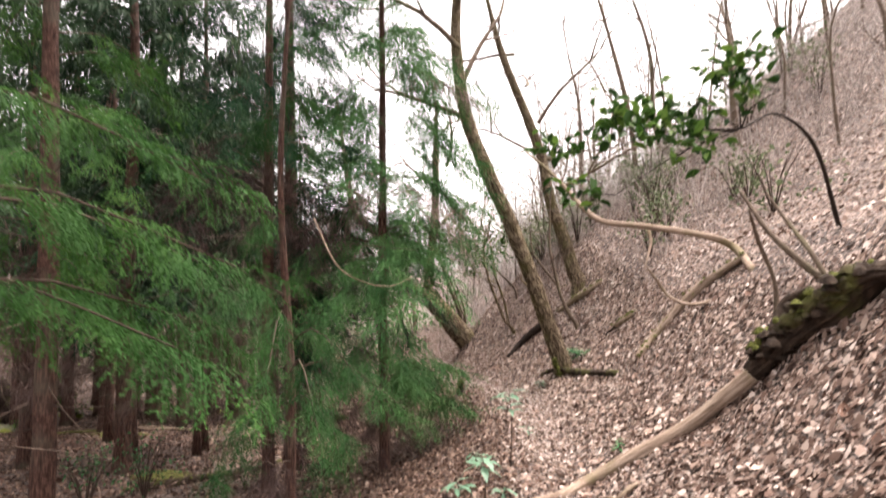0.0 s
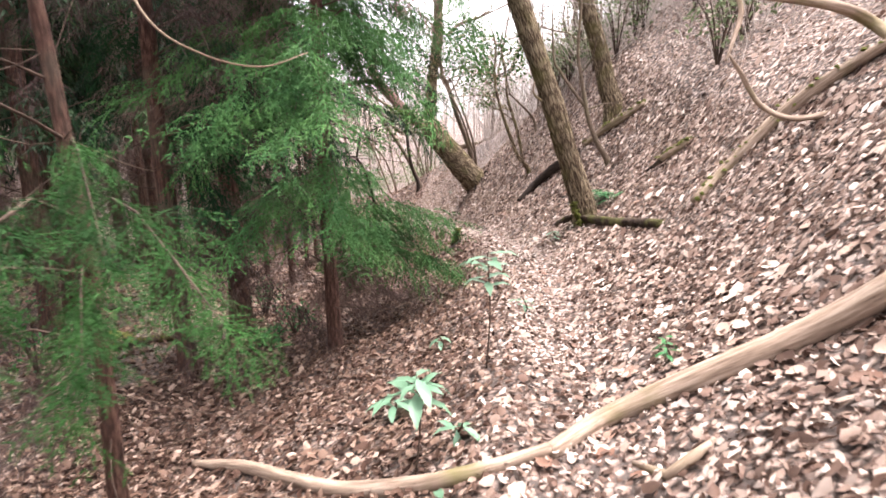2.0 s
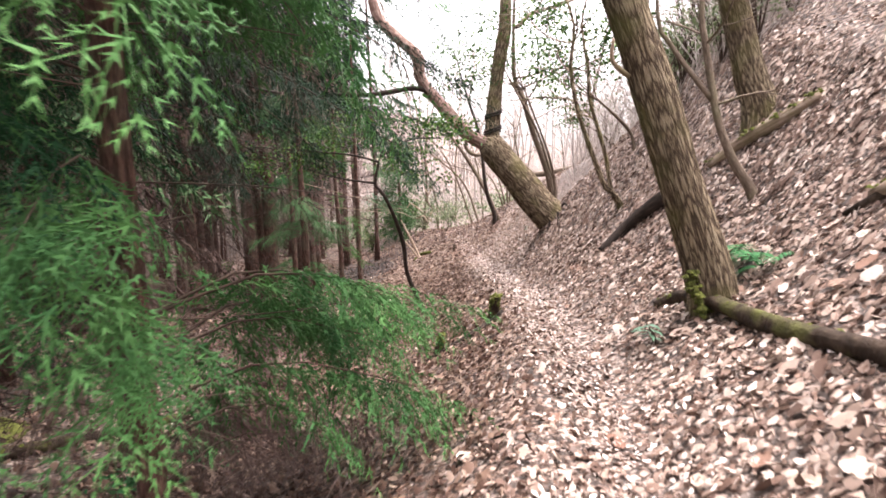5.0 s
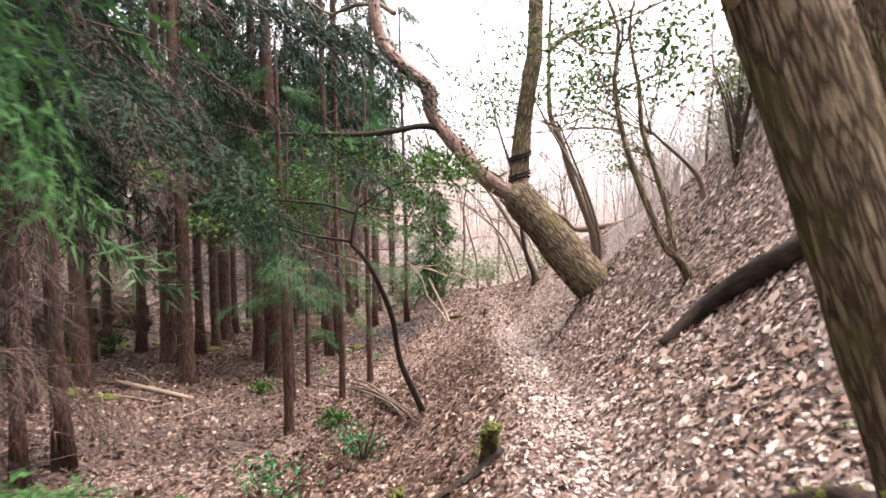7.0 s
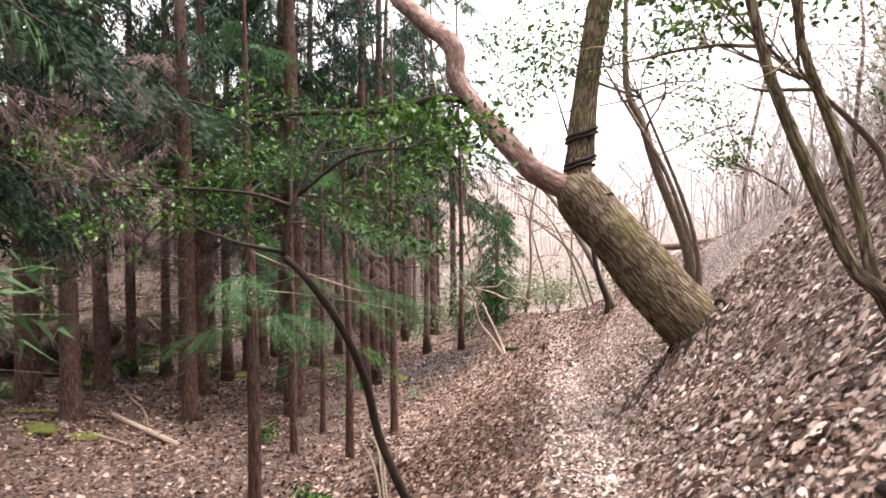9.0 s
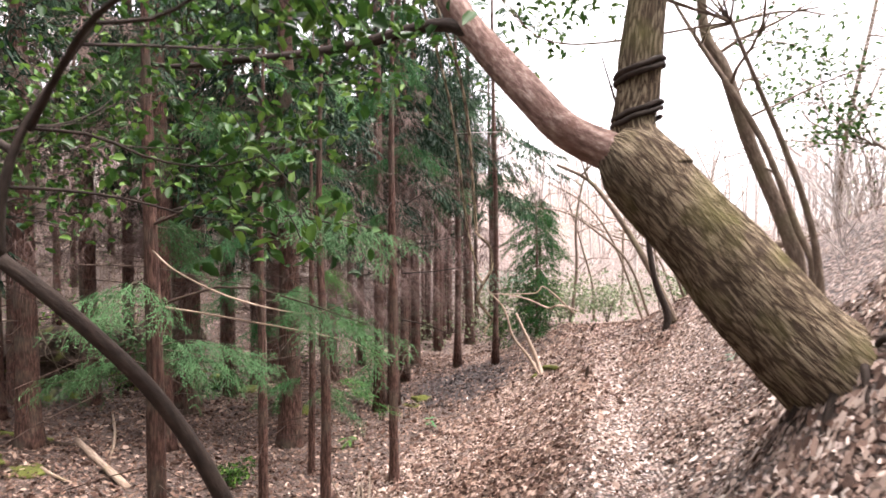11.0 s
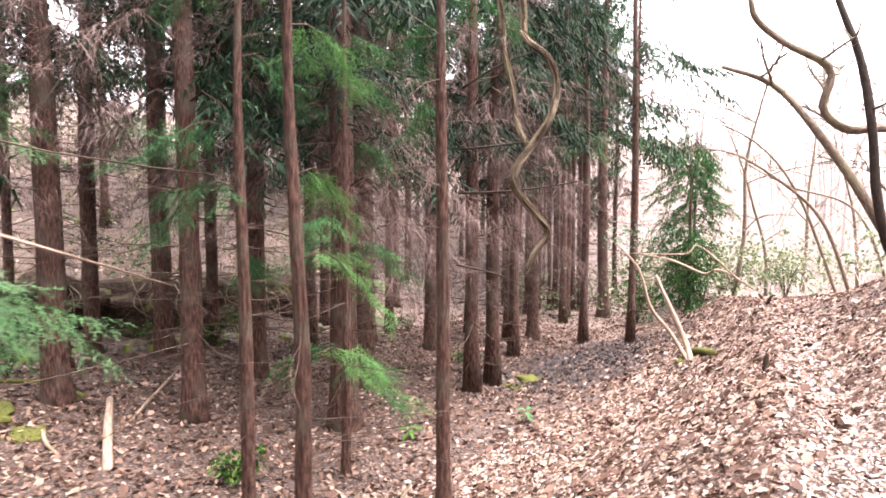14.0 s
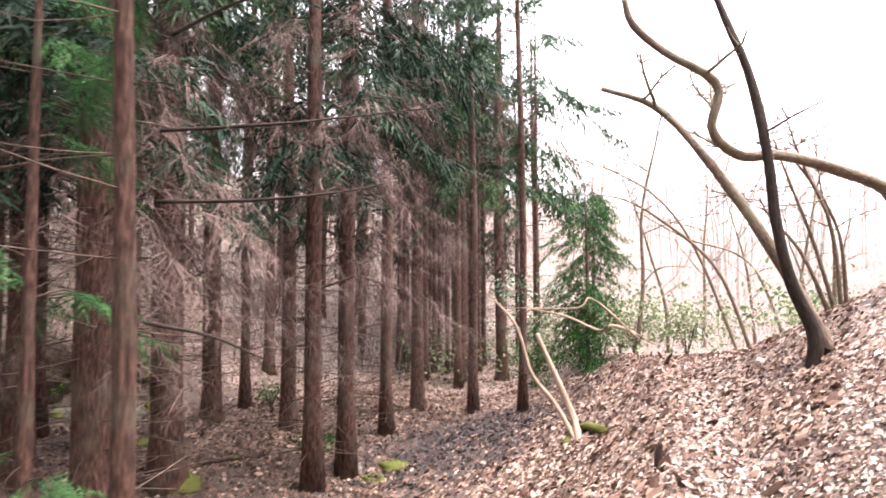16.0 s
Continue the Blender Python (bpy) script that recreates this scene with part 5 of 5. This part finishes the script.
# ---- the bank, the wet hollow and what lies beyond ----
def patch(name, cx, cy, a, b_, turn, lift, material, label, category, seed, kind="", n=48, rings=12):
    """An uneven patch that lies on the ground, with a ragged rim."""
    v = [(cx, cy, ground(cx, cy) + lift)]
    for k in range(1, rings + 1):
        for i in range(n):
            t = 2 * math.pi * i / n
            rag = 1 + .16 * math.sin(3 * t + seed) + .10 * math.sin(7 * t + 2 * seed) + .06 * math.sin(13 * t)
            u, w = a * rag * math.cos(t) * k / rings, b_ * rag * math.sin(t) * k / rings
            x, y = cx + u * math.cos(turn) - w * math.sin(turn), cy + u * math.sin(turn) + w * math.cos(turn)
            v.append((x, y, ground(x, y) + lift * (1.0 if k < rings else -.6) + .012 * math.sin(9 * x + 3 * y) * math.sin(8 * y - 2 * x)))
    f = [(0, 1 + i, 1 + (i + 1) % n) for i in range(n)]
    q = [(1 + k * n + i, 1 + (k + 1) * n + i, 1 + (k + 1) * n + (i + 1) % n, 1 + k * n + (i + 1) % n) for k in range(rings - 1) for i in range(n)]
    bag = Bag()
    bag.add(np.array(v), [np.array(f), np.array(q)])
    return whole(name, bag, material, label, category, kind=kind)


patch("needle_mat", -9.2, 16.5, 12.5, 5.6, 1.72, .016, M_NEEDLE_MAT, "reddish brown mat of cedar needles and leaves, shade in its colour", "forest floor", 4, "structure", 220, 70)
# Added dark sheet: darkens the slope behind the stand in place of tree shade.
patch("slope_shade", -22.5, 18, 18, 8.2, 1.6, .02, M_NEEDLE_MAT, "dark leaf mat standing in for shade on the slope behind the stand", "forest floor", 6, "structure", 160, 50)
patch("wet_hollow", -6.5, 24.6, 2.6, 1.1, 1.95, .034, M_WET, "black wet mud with rotting leaves in a hollow", "mud", 2, "structure")
rng = np.random.default_rng(8)
b = Bag()
k = 2600
x, y = rng.normal(-6.5, .8, k), rng.normal(24.6, 1.7, k)
b.spread(*flat_leaf(.5, .1, .15), litter_poses(rng, x, y, rng.uniform(.05, .10, k), .4, .035))
whole("wet_leaves", b, M_WET, "black rotting leaves in the wet hollow", "fallen leaves", kind="stuff", smooth=False)


def lump(name, place, size, material, label, category, seed, group="", rough=.22, sink=.3):
    """A stone or earth lump with an uneven surface, sunk a little into the ground."""
    bm = bmesh.new()
    bmesh.ops.create_icosphere(bm, subdivisions=3, radius=1)
    for v in bm.verts:
        d = noise.noise(v.co * 1.7 + Vector((seed, 0, 0))) * rough * 2 + noise.noise(v.co * 5 + Vector((0, seed, 0))) * rough * .6
        v.co *= 1 + d
        v.co = Vector((v.co.x * size[0], v.co.y * size[1], v.co.z * size[2]))
    me = bpy.data.meshes.new(name)
    bm.to_mesh(me)
    bm.free()
    me.materials.append(material)
    me.polygons.foreach_set("use_smooth", np.ones(len(me.polygons), bool))
    ob = tagged(new(name, me), label, category, group)
    ob.location = (place[0], place[1], place[2] + size[2] * (1 - sink * 2) * .5)
    return ob


lump("mossy_stone", (-6.76, 22.86, -2.79), (.34, .2, .1), M_MOSS, "low stone under bright yellow-green moss", "stone", 1)
lump("mossy_stone", (-7.20, 22.39, -2.74), (.2, .14, .08), M_STONE, "grey stone with a little moss", "stone", 3)
for s, (p, size) in enumerate((((-9.24, 15.23, -2.10), (.5, .3, .05)), ((-8.33, 15.47, -2.17), (.35, .22, .04)), ((-10.52, 21.06, -2.66), (.4, .25, .06)), ((-8.18, 20.29, -2.57), (.32, .3, .09)), ((-6.73, 22.37, -2.78), (.25, .2, .04)), ((-10.95, 21.32, -2.72), (.3, .3, .07)), ((-4.72, 9.49, -1.45), (.6, .3, .06)))):
    lump("moss_mat", p, size, M_MOSS, "thin mat of yellow-green moss on soil", "moss", 10 + s, "moss mats in the stand")
for s in range(16):
    x, y = -13.1 + rng.uniform(-.6, .8), 16.2 + s * .42
    lump("stream_stone", (x, y, ground(x, y)), rng.uniform(.10, .24, 3) * (1.3, 1.2, .8), M_STONE, "grey stone by the bank's foot", "stone", 30 + s, "stones below the bank")


def bank():
    """An undercut earth bank with hanging roots at the far side of the stand."""
    hold = thing("earth_bank", (-14.9, 18.5, ground(-14.9, 18.5)), "dark undercut earth bank with hanging roots", "bank")
    for k, (x, y, sx, sy, sz) in enumerate(((-15.0, 16.9, 1.0, 1.2, .75), (-15.0, 18.6, .9, 1.3, .85), (-15.3, 20.4, 1.0, 1.3, .8), (-15.8, 22.3, 1.0, 1.3, .7), (-14.9, 15.2, .9, 1.2, .6))):
        bm = bmesh.new()
        bmesh.ops.create_icosphere(bm, subdivisions=4, radius=1)
        for v in bm.verts:
            d = noise.noise(v.co * 1.9 + Vector((k * 3, 0, 0))) * .4 + noise.noise(v.co * 6) * .14
            v.co = Vector((v.co.x * sx, v.co.y * sy, v.co.z * sz)) * (1 + d) + Vector((x + 14.9, y - 18.5, ground(x + 1, y) - ground(-14.9, 18.5) + .45))
        me = bpy.data.meshes.new("earth")
        bm.to_mesh(me)
        bm.free()
        me.materials.append(M_ROTTEN)
        me.polygons.foreach_set("use_smooth", np.ones(len(me.polygons), bool))
        new("earth", me).parent = hold
    rr = np.random.default_rng(6)
    for k in range(34):
        y = rr.uniform(15, 22.5)
        x = -14.2 - .1 * max(y - 19, 0) + rr.uniform(-.3, .2)
        g = ground(x, y)
        c = Bag()
        c.tube([(x - .4, y, g + 1.2 + rr.uniform(-.2, .3)), (x + .15, y + rr.normal(0, .3), g + .8), (x + rr.uniform(.1, .5), y + rr.normal(0, .6), g + rr.uniform(.02, .5))], [.02, .014, .005], 5, n=9, wob=.1)
        part("root", c, M_GREY_BARK, hold)


bank()


def bush(x, y, wide, tall, count, size, leaf, label, seed, group, name="green_bush"):
    rr = np.random.default_rng(seed)
    g = ground(x, y)
    ob = thing(name, (x, y, g), label, "shrub", group)
    c = Bag()
    for k in range(7):
        a = k * .9 + rr.uniform(0, .5)
        c.tube([(x, y, g - .05), (x + math.cos(a) * wide * .25, y + math.sin(a) * wide * .25, g + tall * .5), (x + math.cos(a) * wide * .6, y + math.sin(a) * wide * .6, g + tall * rr.uniform(.7, 1))], [.014, .01, .003], 4, n=7, cap=False)
    tagged(part("branchwork", c, M_TWIG, ob), kind="stuff")
    q = rr.normal(0, 1, (count, 3))
    q /= np.linalg.norm(q, axis=1)[:, None]
    lobes = rr.normal(0, .35, (9, 3))
    q = q * rr.uniform(.25, .6, (count, 1)) + lobes[rr.integers(0, 9, count)]
    q = q * (wide * .8, wide * .8, tall * .5) + (x, y, g + tall * .58)
    q[:, 2] = np.maximum(q[:, 2], g + .04)
    c = Bag()
    leaves_at(c, rr, q, size)
    tagged(part("leaves", c, leaf, ob, smooth=False), kind="stuff")


UNDER = "low shrubs in the stand"
for k, (p, w, t) in enumerate((((-12.63, 18.19, -2.41), .5, .6), ((-12.50, 19.31, -2.50), .6, .6), ((-12.60, 19.13, -2.50), .4, .6), ((-11.38, 15.69, -2.18), .6, .5), ((-11.12, 20.68, -2.66), .3, .4), ((-13.55, 20.43, -2.61), .5, .7), ((-7.90, 22.39, -2.73), .4, .5), ((-5.76, 16.73, -2.28), .35, .3), ((-2.65, 14.16, -1.66), .3, .25), ((-13.52, 30.91, -3.14), .6, .8), ((-11.93, 24.41, -2.85), .5, .5))):
    bush(p[0], p[1], w, t, 260, .07, M_EVERGREEN, "low dark green shrub on the forest floor", 60 + k, UNDER)
for k, (p, t) in enumerate((((-1.41, 11.02, -1.20), .5), ((-1.36, 12.38, -1.26), .4), ((-1.69, 8.99, -1.20), .5), ((-2.61, 10.41, -1.40), .6), ((-1.87, 8.53, -1.20), .3), ((-3.99, 7.65, -1.13), .8), ((-4.22, 6.78, -1.08), .9))):
    bush(p[0], p[1], .45, t, 200, .05, M_FERN, "low feathery green shrub by the path", 80 + k, "low shrubs by the path")

for k, (x, y, w, t, leaf) in enumerate(((-6.3, 29.8, .75, 1.7, M_EVERGREEN), (-7.2, 30.6, .8, 2.2, M_EVERGREEN), (-5.7, 30.4, .7, 1.1, M_HAZE_GREEN), (-4.9, 32.0, .8, 1.3, M_HAZE_GREEN), (-7.9, 29.4, .6, 1.4, M_EVERGREEN))):
    bush(x, y, w, t, 620, .09, leaf, "dense green bush where the stand ends", 300 + k, "bushes at the stand's end")

# young conifer and leaning trees where the path leaves the stand
cedar(-6.7, 29.9, .12, 4.6, .3, 1.9, 500, "bushy bright green young conifer at the stand's end", False, M_NEEDLE, 520, twigs=4, size=(.5, .8), group="young conifers beyond")
cedar(-7.4, 32.0, .12, 5.0, .4, 1.3, 501, "bushy bright green young conifer at the stand's end", False, M_NEEDLE, 280, twigs=4, size=(.5, .9), group="young conifers beyond")
spray = thing("spreading_shrub", (-7.46, 35.39, -2.38), "shrub with long bare pale boughs spreading sideways", "shrub")
for pts, r in (([(-8.26, 40.81, -2.83), (-4.75, 26.87, -0.85), (-5.00, 26.43, -0.88), (-5.44, 25.95, -0.61), (-6.00, 25.51, -0.46)], [.035, .03, .025, .02, .01]), ([(-4.53, 27.17, -1.07), (-5.11, 26.44, -0.32), (-5.32, 26.16, -0.47), (-6.25, 25.33, -0.46)], [.025, .02, .015, .006])):
    b = Bag()
    b.tube(pts, r, 7, n=26, wob=.15, seed=5)
    part("bough", b, M_PALE_WOOD, spray)
leafy_limb(np.random.default_rng(3), spray, (-5.52, 25.89, -0.56), 2.5, .9, .008, M_TWIG, M_PALE_LEAF, 240, .07, .1, 2, 4, .2)

for k, pts in enumerate(([(-3.22, 31.20, -1.02), (-3.85, 30.64, 0.21), (-4.85, 29.81, 1.38), (-5.66, 29.16, 1.90), (-6.59, 28.45, 1.97)], [(-3.86, 33.23, -1.12), (-4.76, 32.44, 0.82), (-5.67, 31.66, 2.32), (-7.07, 30.53, 3.22)], [(-3.03, 36.39, -1.12), (-3.93, 35.61, 0.40), (-5.52, 34.35, 1.25), (-6.98, 33.18, 2.27)],
                         [(-1.40, 25.73, -0.12), (-1.62, 25.53, 0.56), (-1.84, 25.31, 1.32), (-2.01, 25.15, 1.93)], [(-1.34, 25.78, -0.12), (-1.43, 25.66, 0.79), (-1.71, 25.40, 1.62), (-1.90, 25.21, 2.38)], [(-1.45, 25.57, -0.16), (-1.74, 25.32, 0.41), (-2.08, 25.03, 0.93), (-2.16, 24.95, 1.15)], [(-1.29, 26.07, -0.09), (-1.38, 25.94, 0.80), (-1.85, 25.53, 1.74), (-2.28, 25.19, 1.97)])):
    x, y = pts[0][0], pts[0][1]
    stems("leaning_bare_tree", (x, y), [(pts[1:], [.045, .036, .026, .008] if k < 3 else [.03, .024, .018, .006])], "slender bare tree leaning over the valley", 200 + k, M_GREY_BARK, "tree", 9, "leaning bare trees")


def bare_tree(x, y, tall, r, seed, group):
    """A winter tree with ascending limbs and twigs."""
    rr = np.random.default_rng(seed)
    g = ground(x, y)
    ob = thing("bare_tree", (x, y, g), "slender leafless winter tree with pale bark", "tree", group)
    a, lean = rr.uniform(0, 6.28), rr.uniform(.05, .3)
    line = [(x, y, g - .1)] + [(x + math.cos(a) * lean * tall * u * u + rr.normal(0, .08), y + math.sin(a) * lean * tall * u * u + rr.normal(0, .08), g + tall * u) for u in (.25, .5, .75, 1)]
    b = Bag()
    b.tube(line, [r, r * .8, r * .6, r * .4, .008], 7, n=14, wob=.06, seed=seed, cap=False)
    part("trunk", b, M_GREY_BARK, ob)
    b = Bag()
    p = spline(line, 41)
    for k in range(8):
        limb_spread(rr, b, p[rr.integers(10, 40)], rr.uniform(0, 6.28), tall * rr.uniform(.15, .32), r * .3, 2, 2, .7, 4, .5)
    tagged(part("branchwork", b, M_GREY_BARK, ob), kind="stuff")


rng = np.random.default_rng(77)
k = 0
while k < 34:
    x, y = rng.uniform(3.4, 15), rng.uniform(5, 30)
    if x < 4.5 and y < 12:
        continue
    bare_tree(x, y, rng.uniform(4, 8), rng.uniform(.03, .08), 700 + k, "bare trees on the hillside")
    k += 1
for k in range(22):
    bare_tree(rng.uniform(-7, 10), rng.uniform(31, 44), rng.uniform(5, 9), rng.uniform(.04, .09), 800 + k, "bare trees beyond the spur")


def thicket(count, x0, x1, y0, y1, tall, wild, seed, r=.006):
    """Tangled thin stems."""
    rr = np.random.default_rng(seed)
    c = Bag()
    x, y = rr.uniform(x0, x1, count), rr.uniform(y0, y1, count)
    z = height(x, y)
    for i in range(count):
        h, a = rr.uniform(.4, 1) * tall, rr.uniform(0, 6.28)
        s = h * rr.uniform(.2, wild)
        c.tube([(x[i], y[i], z[i] - .03), (x[i] + math.cos(a) * s * .3 + rr.normal(0, .05), y[i] + math.sin(a) * s * .3, z[i] + h * .55), (x[i] + math.cos(a) * s, y[i] + math.sin(a) * s, z[i] + h * rr.uniform(.7, 1))], [r, r * .7, r * .3], 3, n=4, cap=False)
    return c


# Thickets in the pale twig colour carry haze painted into it.
whole("slope_thicket", thicket(1300, 3.6, 12, 9.5, 28, 1.2, 2.4, 1), M_HAZE_TWIG, "tangle of thin leafless stems on the hillside", "undergrowth", kind="stuff")
whole("far_thicket", thicket(4800, -26, 30, 34, 64, 3.6, 1.7, 2, .013), M_HAZE_TWIG, "far pale leafless thicket across the valley", "undergrowth", kind="stuff")
whole("valley_thicket", thicket(1700, -30, -13.5, 27, 44, 2.4, 1.3, 4, .01), M_HAZE_TWIG, "pale tangled undergrowth in the valley", "undergrowth", kind="stuff")
whole("stand_thicket", thicket(2000, -30, -15.5, 6, 27, 2.1, 1.3, 3, .009), M_GREY_BARK, "tangled dry undergrowth behind the cedars", "undergrowth", kind="stuff")


def far_woods():
    rr = np.random.default_rng(90)
    c = Bag()
    for k in range(300):
        x, y = (rr.uniform(-45, 50), rr.uniform(44, 95)) if k < 210 else (rr.uniform(-50, -25), rr.uniform(4, 50))
        g = ground(x, y)
        h = rr.uniform(7, 13)
        top = np.array([x + rr.normal(0, 1.2), y, g + h])
        c.tube([(x, y, g - .2), (x + rr.normal(0, .3), y, g + h * .5), top], [.13, .09, .02], 5, n=6, cap=False)
        for _ in range(9):
            u = rr.uniform(.3, .95)
            a, ln = rr.uniform(0, 6.28), rr.uniform(1.2, 3)
            s = np.array([x + (top[0] - x) * u, y, g + h * u])
            e = s + np.array([math.cos(a), math.sin(a), .9]) * ln
            c.tube([s, (s + e) / 2 + rr.normal(0, .2, 3), e], [.045, .03, .012], 3, n=4, cap=False)
            for _ in range(3):
                d = rr.normal(0, .7, 3) + (0, 0, .5)
                q = s + (e - s) * rr.uniform(.3, 1)
                c.tube([q, q + d * .8], [.018, .008], 3, n=2, cap=False)
    return c


whole("far_bare_woods", far_woods(), M_HAZE_TWIG, "far leafless woods on the opposite slope", "woods", kind="stuff")


def leaf_cloud(seed, count, spots, size, spread):
    rr = np.random.default_rng(seed)
    c = Bag()
    s = np.array(spots)
    q = s[rr.integers(0, len(s), count)] + rr.normal(0, 1, (count, 3)) * spread
    q[:, 2] = np.maximum(q[:, 2], height(q[:, 0], q[:, 1]) + .05)
    leaves_at(c, rr, q, size)
    return c


rng = np.random.default_rng(91)
spots = [(x, y, ground(x, y) + rng.uniform(.3, 1.6)) for x, y in zip(rng.uniform(-16, 8, 130), rng.uniform(30, 46, 130))]
whole("valley_bushes", leaf_cloud(1, 13000, spots, .15, (.5, .5, .35)), M_HAZE_GREEN, "pale green bushes and bamboo grass in the valley", "undergrowth", kind="stuff", smooth=False)
spots = [(x, y, ground(x, y) + rng.uniform(.2, 1.8)) for x, y in zip(rng.uniform(-32, -16, 120), rng.uniform(8, 46, 120))]
whole("bank_bushes", leaf_cloud(2, 11000, spots, .12, (.8, .8, .6)), M_EVERGREEN, "dull green undergrowth behind the cedar stand", "undergrowth", kind="stuff", smooth=False)

# scrub in green paled for haze, and dry stems, higher on the slope
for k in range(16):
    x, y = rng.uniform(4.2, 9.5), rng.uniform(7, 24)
    bush(x, y, rng.uniform(.5, 1.0), rng.uniform(.7, 1.5), 170, .10, M_HAZE_GREEN, "sparse pale green shrub on the hillside", 120 + k, "shrubs on the hillside")
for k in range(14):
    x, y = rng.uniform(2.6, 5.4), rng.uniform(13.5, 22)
    bush(x, y, rng.uniform(.4, .8), rng.uniform(.7, 1.4), 170, .09, M_HAZE_GREEN, "sparse pale green shrub on the hillside", 140 + k, "shrubs on the hillside")
whole("brush_thicket", thicket(500, 2.6, 5.5, 13.5, 22, 1.4, 2.4, 9), M_HAZE_TWIG, "tangle of dry brush above the path", "undergrowth", kind="stuff")

# brush along the upper edge of the hillside
whole("ridge_thicket", thicket(800, 4.2, 10, 10.5, 19, 1.8, 2.4, 12, .006), M_HAZE_TWIG, "pale tangle of leafless brush high on the hillside", "undergrowth", kind="stuff")
for k in range(16):
    x, y = rng.uniform(3.6, 7.5), rng.uniform(9.5, 17)
    bush(x, y, rng.uniform(.4, .8), rng.uniform(.8, 1.6), 150, .085, M_HAZE_GREEN, "sparse pale green shrub on the hillside", 180 + k, "shrubs on the hillside")
for k in range(26):
    bare_tree(rng.uniform(4.5, 13), rng.uniform(8, 22), rng.uniform(3.5, 6.5), rng.uniform(.03, .06), 900 + k, "bare trees on the hillside")
whole("crest_thicket", thicket(700, 2.2, 5.2, 13.6, 22, 2.2, 2.2, 14, .005), M_HAZE_TWIG, "pale dry brush above the path", "undergrowth", kind="stuff")
for k in range(14):
    x, y = rng.uniform(2.2, 4.2), rng.uniform(14.2, 20)
    bush(x, y, rng.uniform(.4, .7), rng.uniform(.9, 1.8), 170, .075, M_HAZE_GREEN, "sparse pale green shrub on the hillside", 220 + k, "shrubs on the hillside")
for k in range(14):
    bare_tree(rng.uniform(2.2, 5.5), rng.uniform(15, 23), rng.uniform(3, 6), rng.uniform(.025, .05), 950 + k, "bare trees on the hillside")

# tall brush paled for haze and slim trees where the hillside closes the view
whole("upper_brush", thicket(1500, .9, 10, 18.5, 30, 3.2, 1.9, 21, .008), M_HAZE_TWIG, "tall pale leafless brush on the upper hillside", "undergrowth", kind="stuff")
whole("upper_hill_brush", thicket(600, 4.6, 14, 11, 24, 2.8, 2.2, 22, .006), M_HAZE_TWIG, "tall pale leafless brush on the upper hillside", "undergrowth", kind="stuff")
for k in range(22):
    bare_tree(rng.uniform(1.2, 9), rng.uniform(19, 31), rng.uniform(5, 9), rng.uniform(.03, .07), 1000 + k, "bare trees on the hillside")
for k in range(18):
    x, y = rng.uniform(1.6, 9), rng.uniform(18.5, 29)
    bush(x, y, rng.uniform(.7, 1.2), rng.uniform(1.6, 3.6), 210, .09, M_HAZE_GREEN, "tall sparse pale green shrub on the hillside", 260 + k, "shrubs on the hillside")

# ---- single large leaves on the path, each a piece of its own ----
def big_leaf_mesh(seed):
    rr = np.random.default_rng(seed)
    n = 9
    u = np.linspace(-.5, .5, n)
    w = .27 * np.sqrt(np.maximum(0, 1 - (2 * u) ** 2)) * (1 + .12 * np.sin(u * 21 + seed)) + .004
    curl, twist = rr.uniform(-.5, .6), rr.uniform(-.5, .5)
    v = []
    for k in range(n):
        for s in (-1, 0, 1):
            v.append((u[k], s * w[k], curl * u[k] ** 2 + abs(s) * w[k] * rr.uniform(.15, .5) + s * w[k] * twist * u[k] + rr.normal(0, .008)))
    q = [(3 * k + j, 3 * k + 3 + j, 3 * k + 4 + j, 3 * k + 1 + j) for k in range(n - 1) for j in range(2)]
    b = Bag()
    b.add(np.array(v), [np.array(q)])
    me = b.mesh("leaf")
    me.materials.append(M_SINGLE_LEAF)
    return me


M_SINGLE_LEAF = shader("single_dry_leaf", [(0, (.16, .085, .06)), (.4, (.28, .185, .145)), (.75, (.42, .32, .265)), (1, (.55, .46, .40))], "object", scale=22, bump=.3, rough=.6, leaf=.12, spread=.5)
BIG = [big_leaf_mesh(s) for s in range(8)]
rng = np.random.default_rng(55)
mat_parent = tagged(new("large_fallen_leaves"), "large pale curled leaves lying on the litter", "fallen leaves")
mat_parent.location = (1.2, 5.0, ground(1.2, 5.0))
made = 0
while made < 290:
    y = rng.uniform(2.2, 13.5)
    x = float(eased(PATH_Y, PATH_X, y)) + rng.normal(.7, .9)
    if abs(x - eased(PATH_Y, PATH_X, y)) > 2.2:
        continue
    gx, gy = slope_at(x, y)
    one = new("leaf", BIG[made % 8])
    one.parent = mat_parent
    up = Vector((-gx + rng.normal(0, .2), -gy + rng.normal(0, .2), 1)).normalized()
    turn = up.to_track_quat("Z", "Y").to_matrix().to_4x4()
    size = rng.uniform(.06, .14)
    one.matrix_basis = Matrix.Translation(Vector((x, y, ground(x, y) + .012 + .05 * size)) - mat_parent.location) @ turn @ pose(0, 0, 0, 0, 0, rng.uniform(0, 360)) @ Matrix.Diagonal((size, size, size, 1))
    made += 1
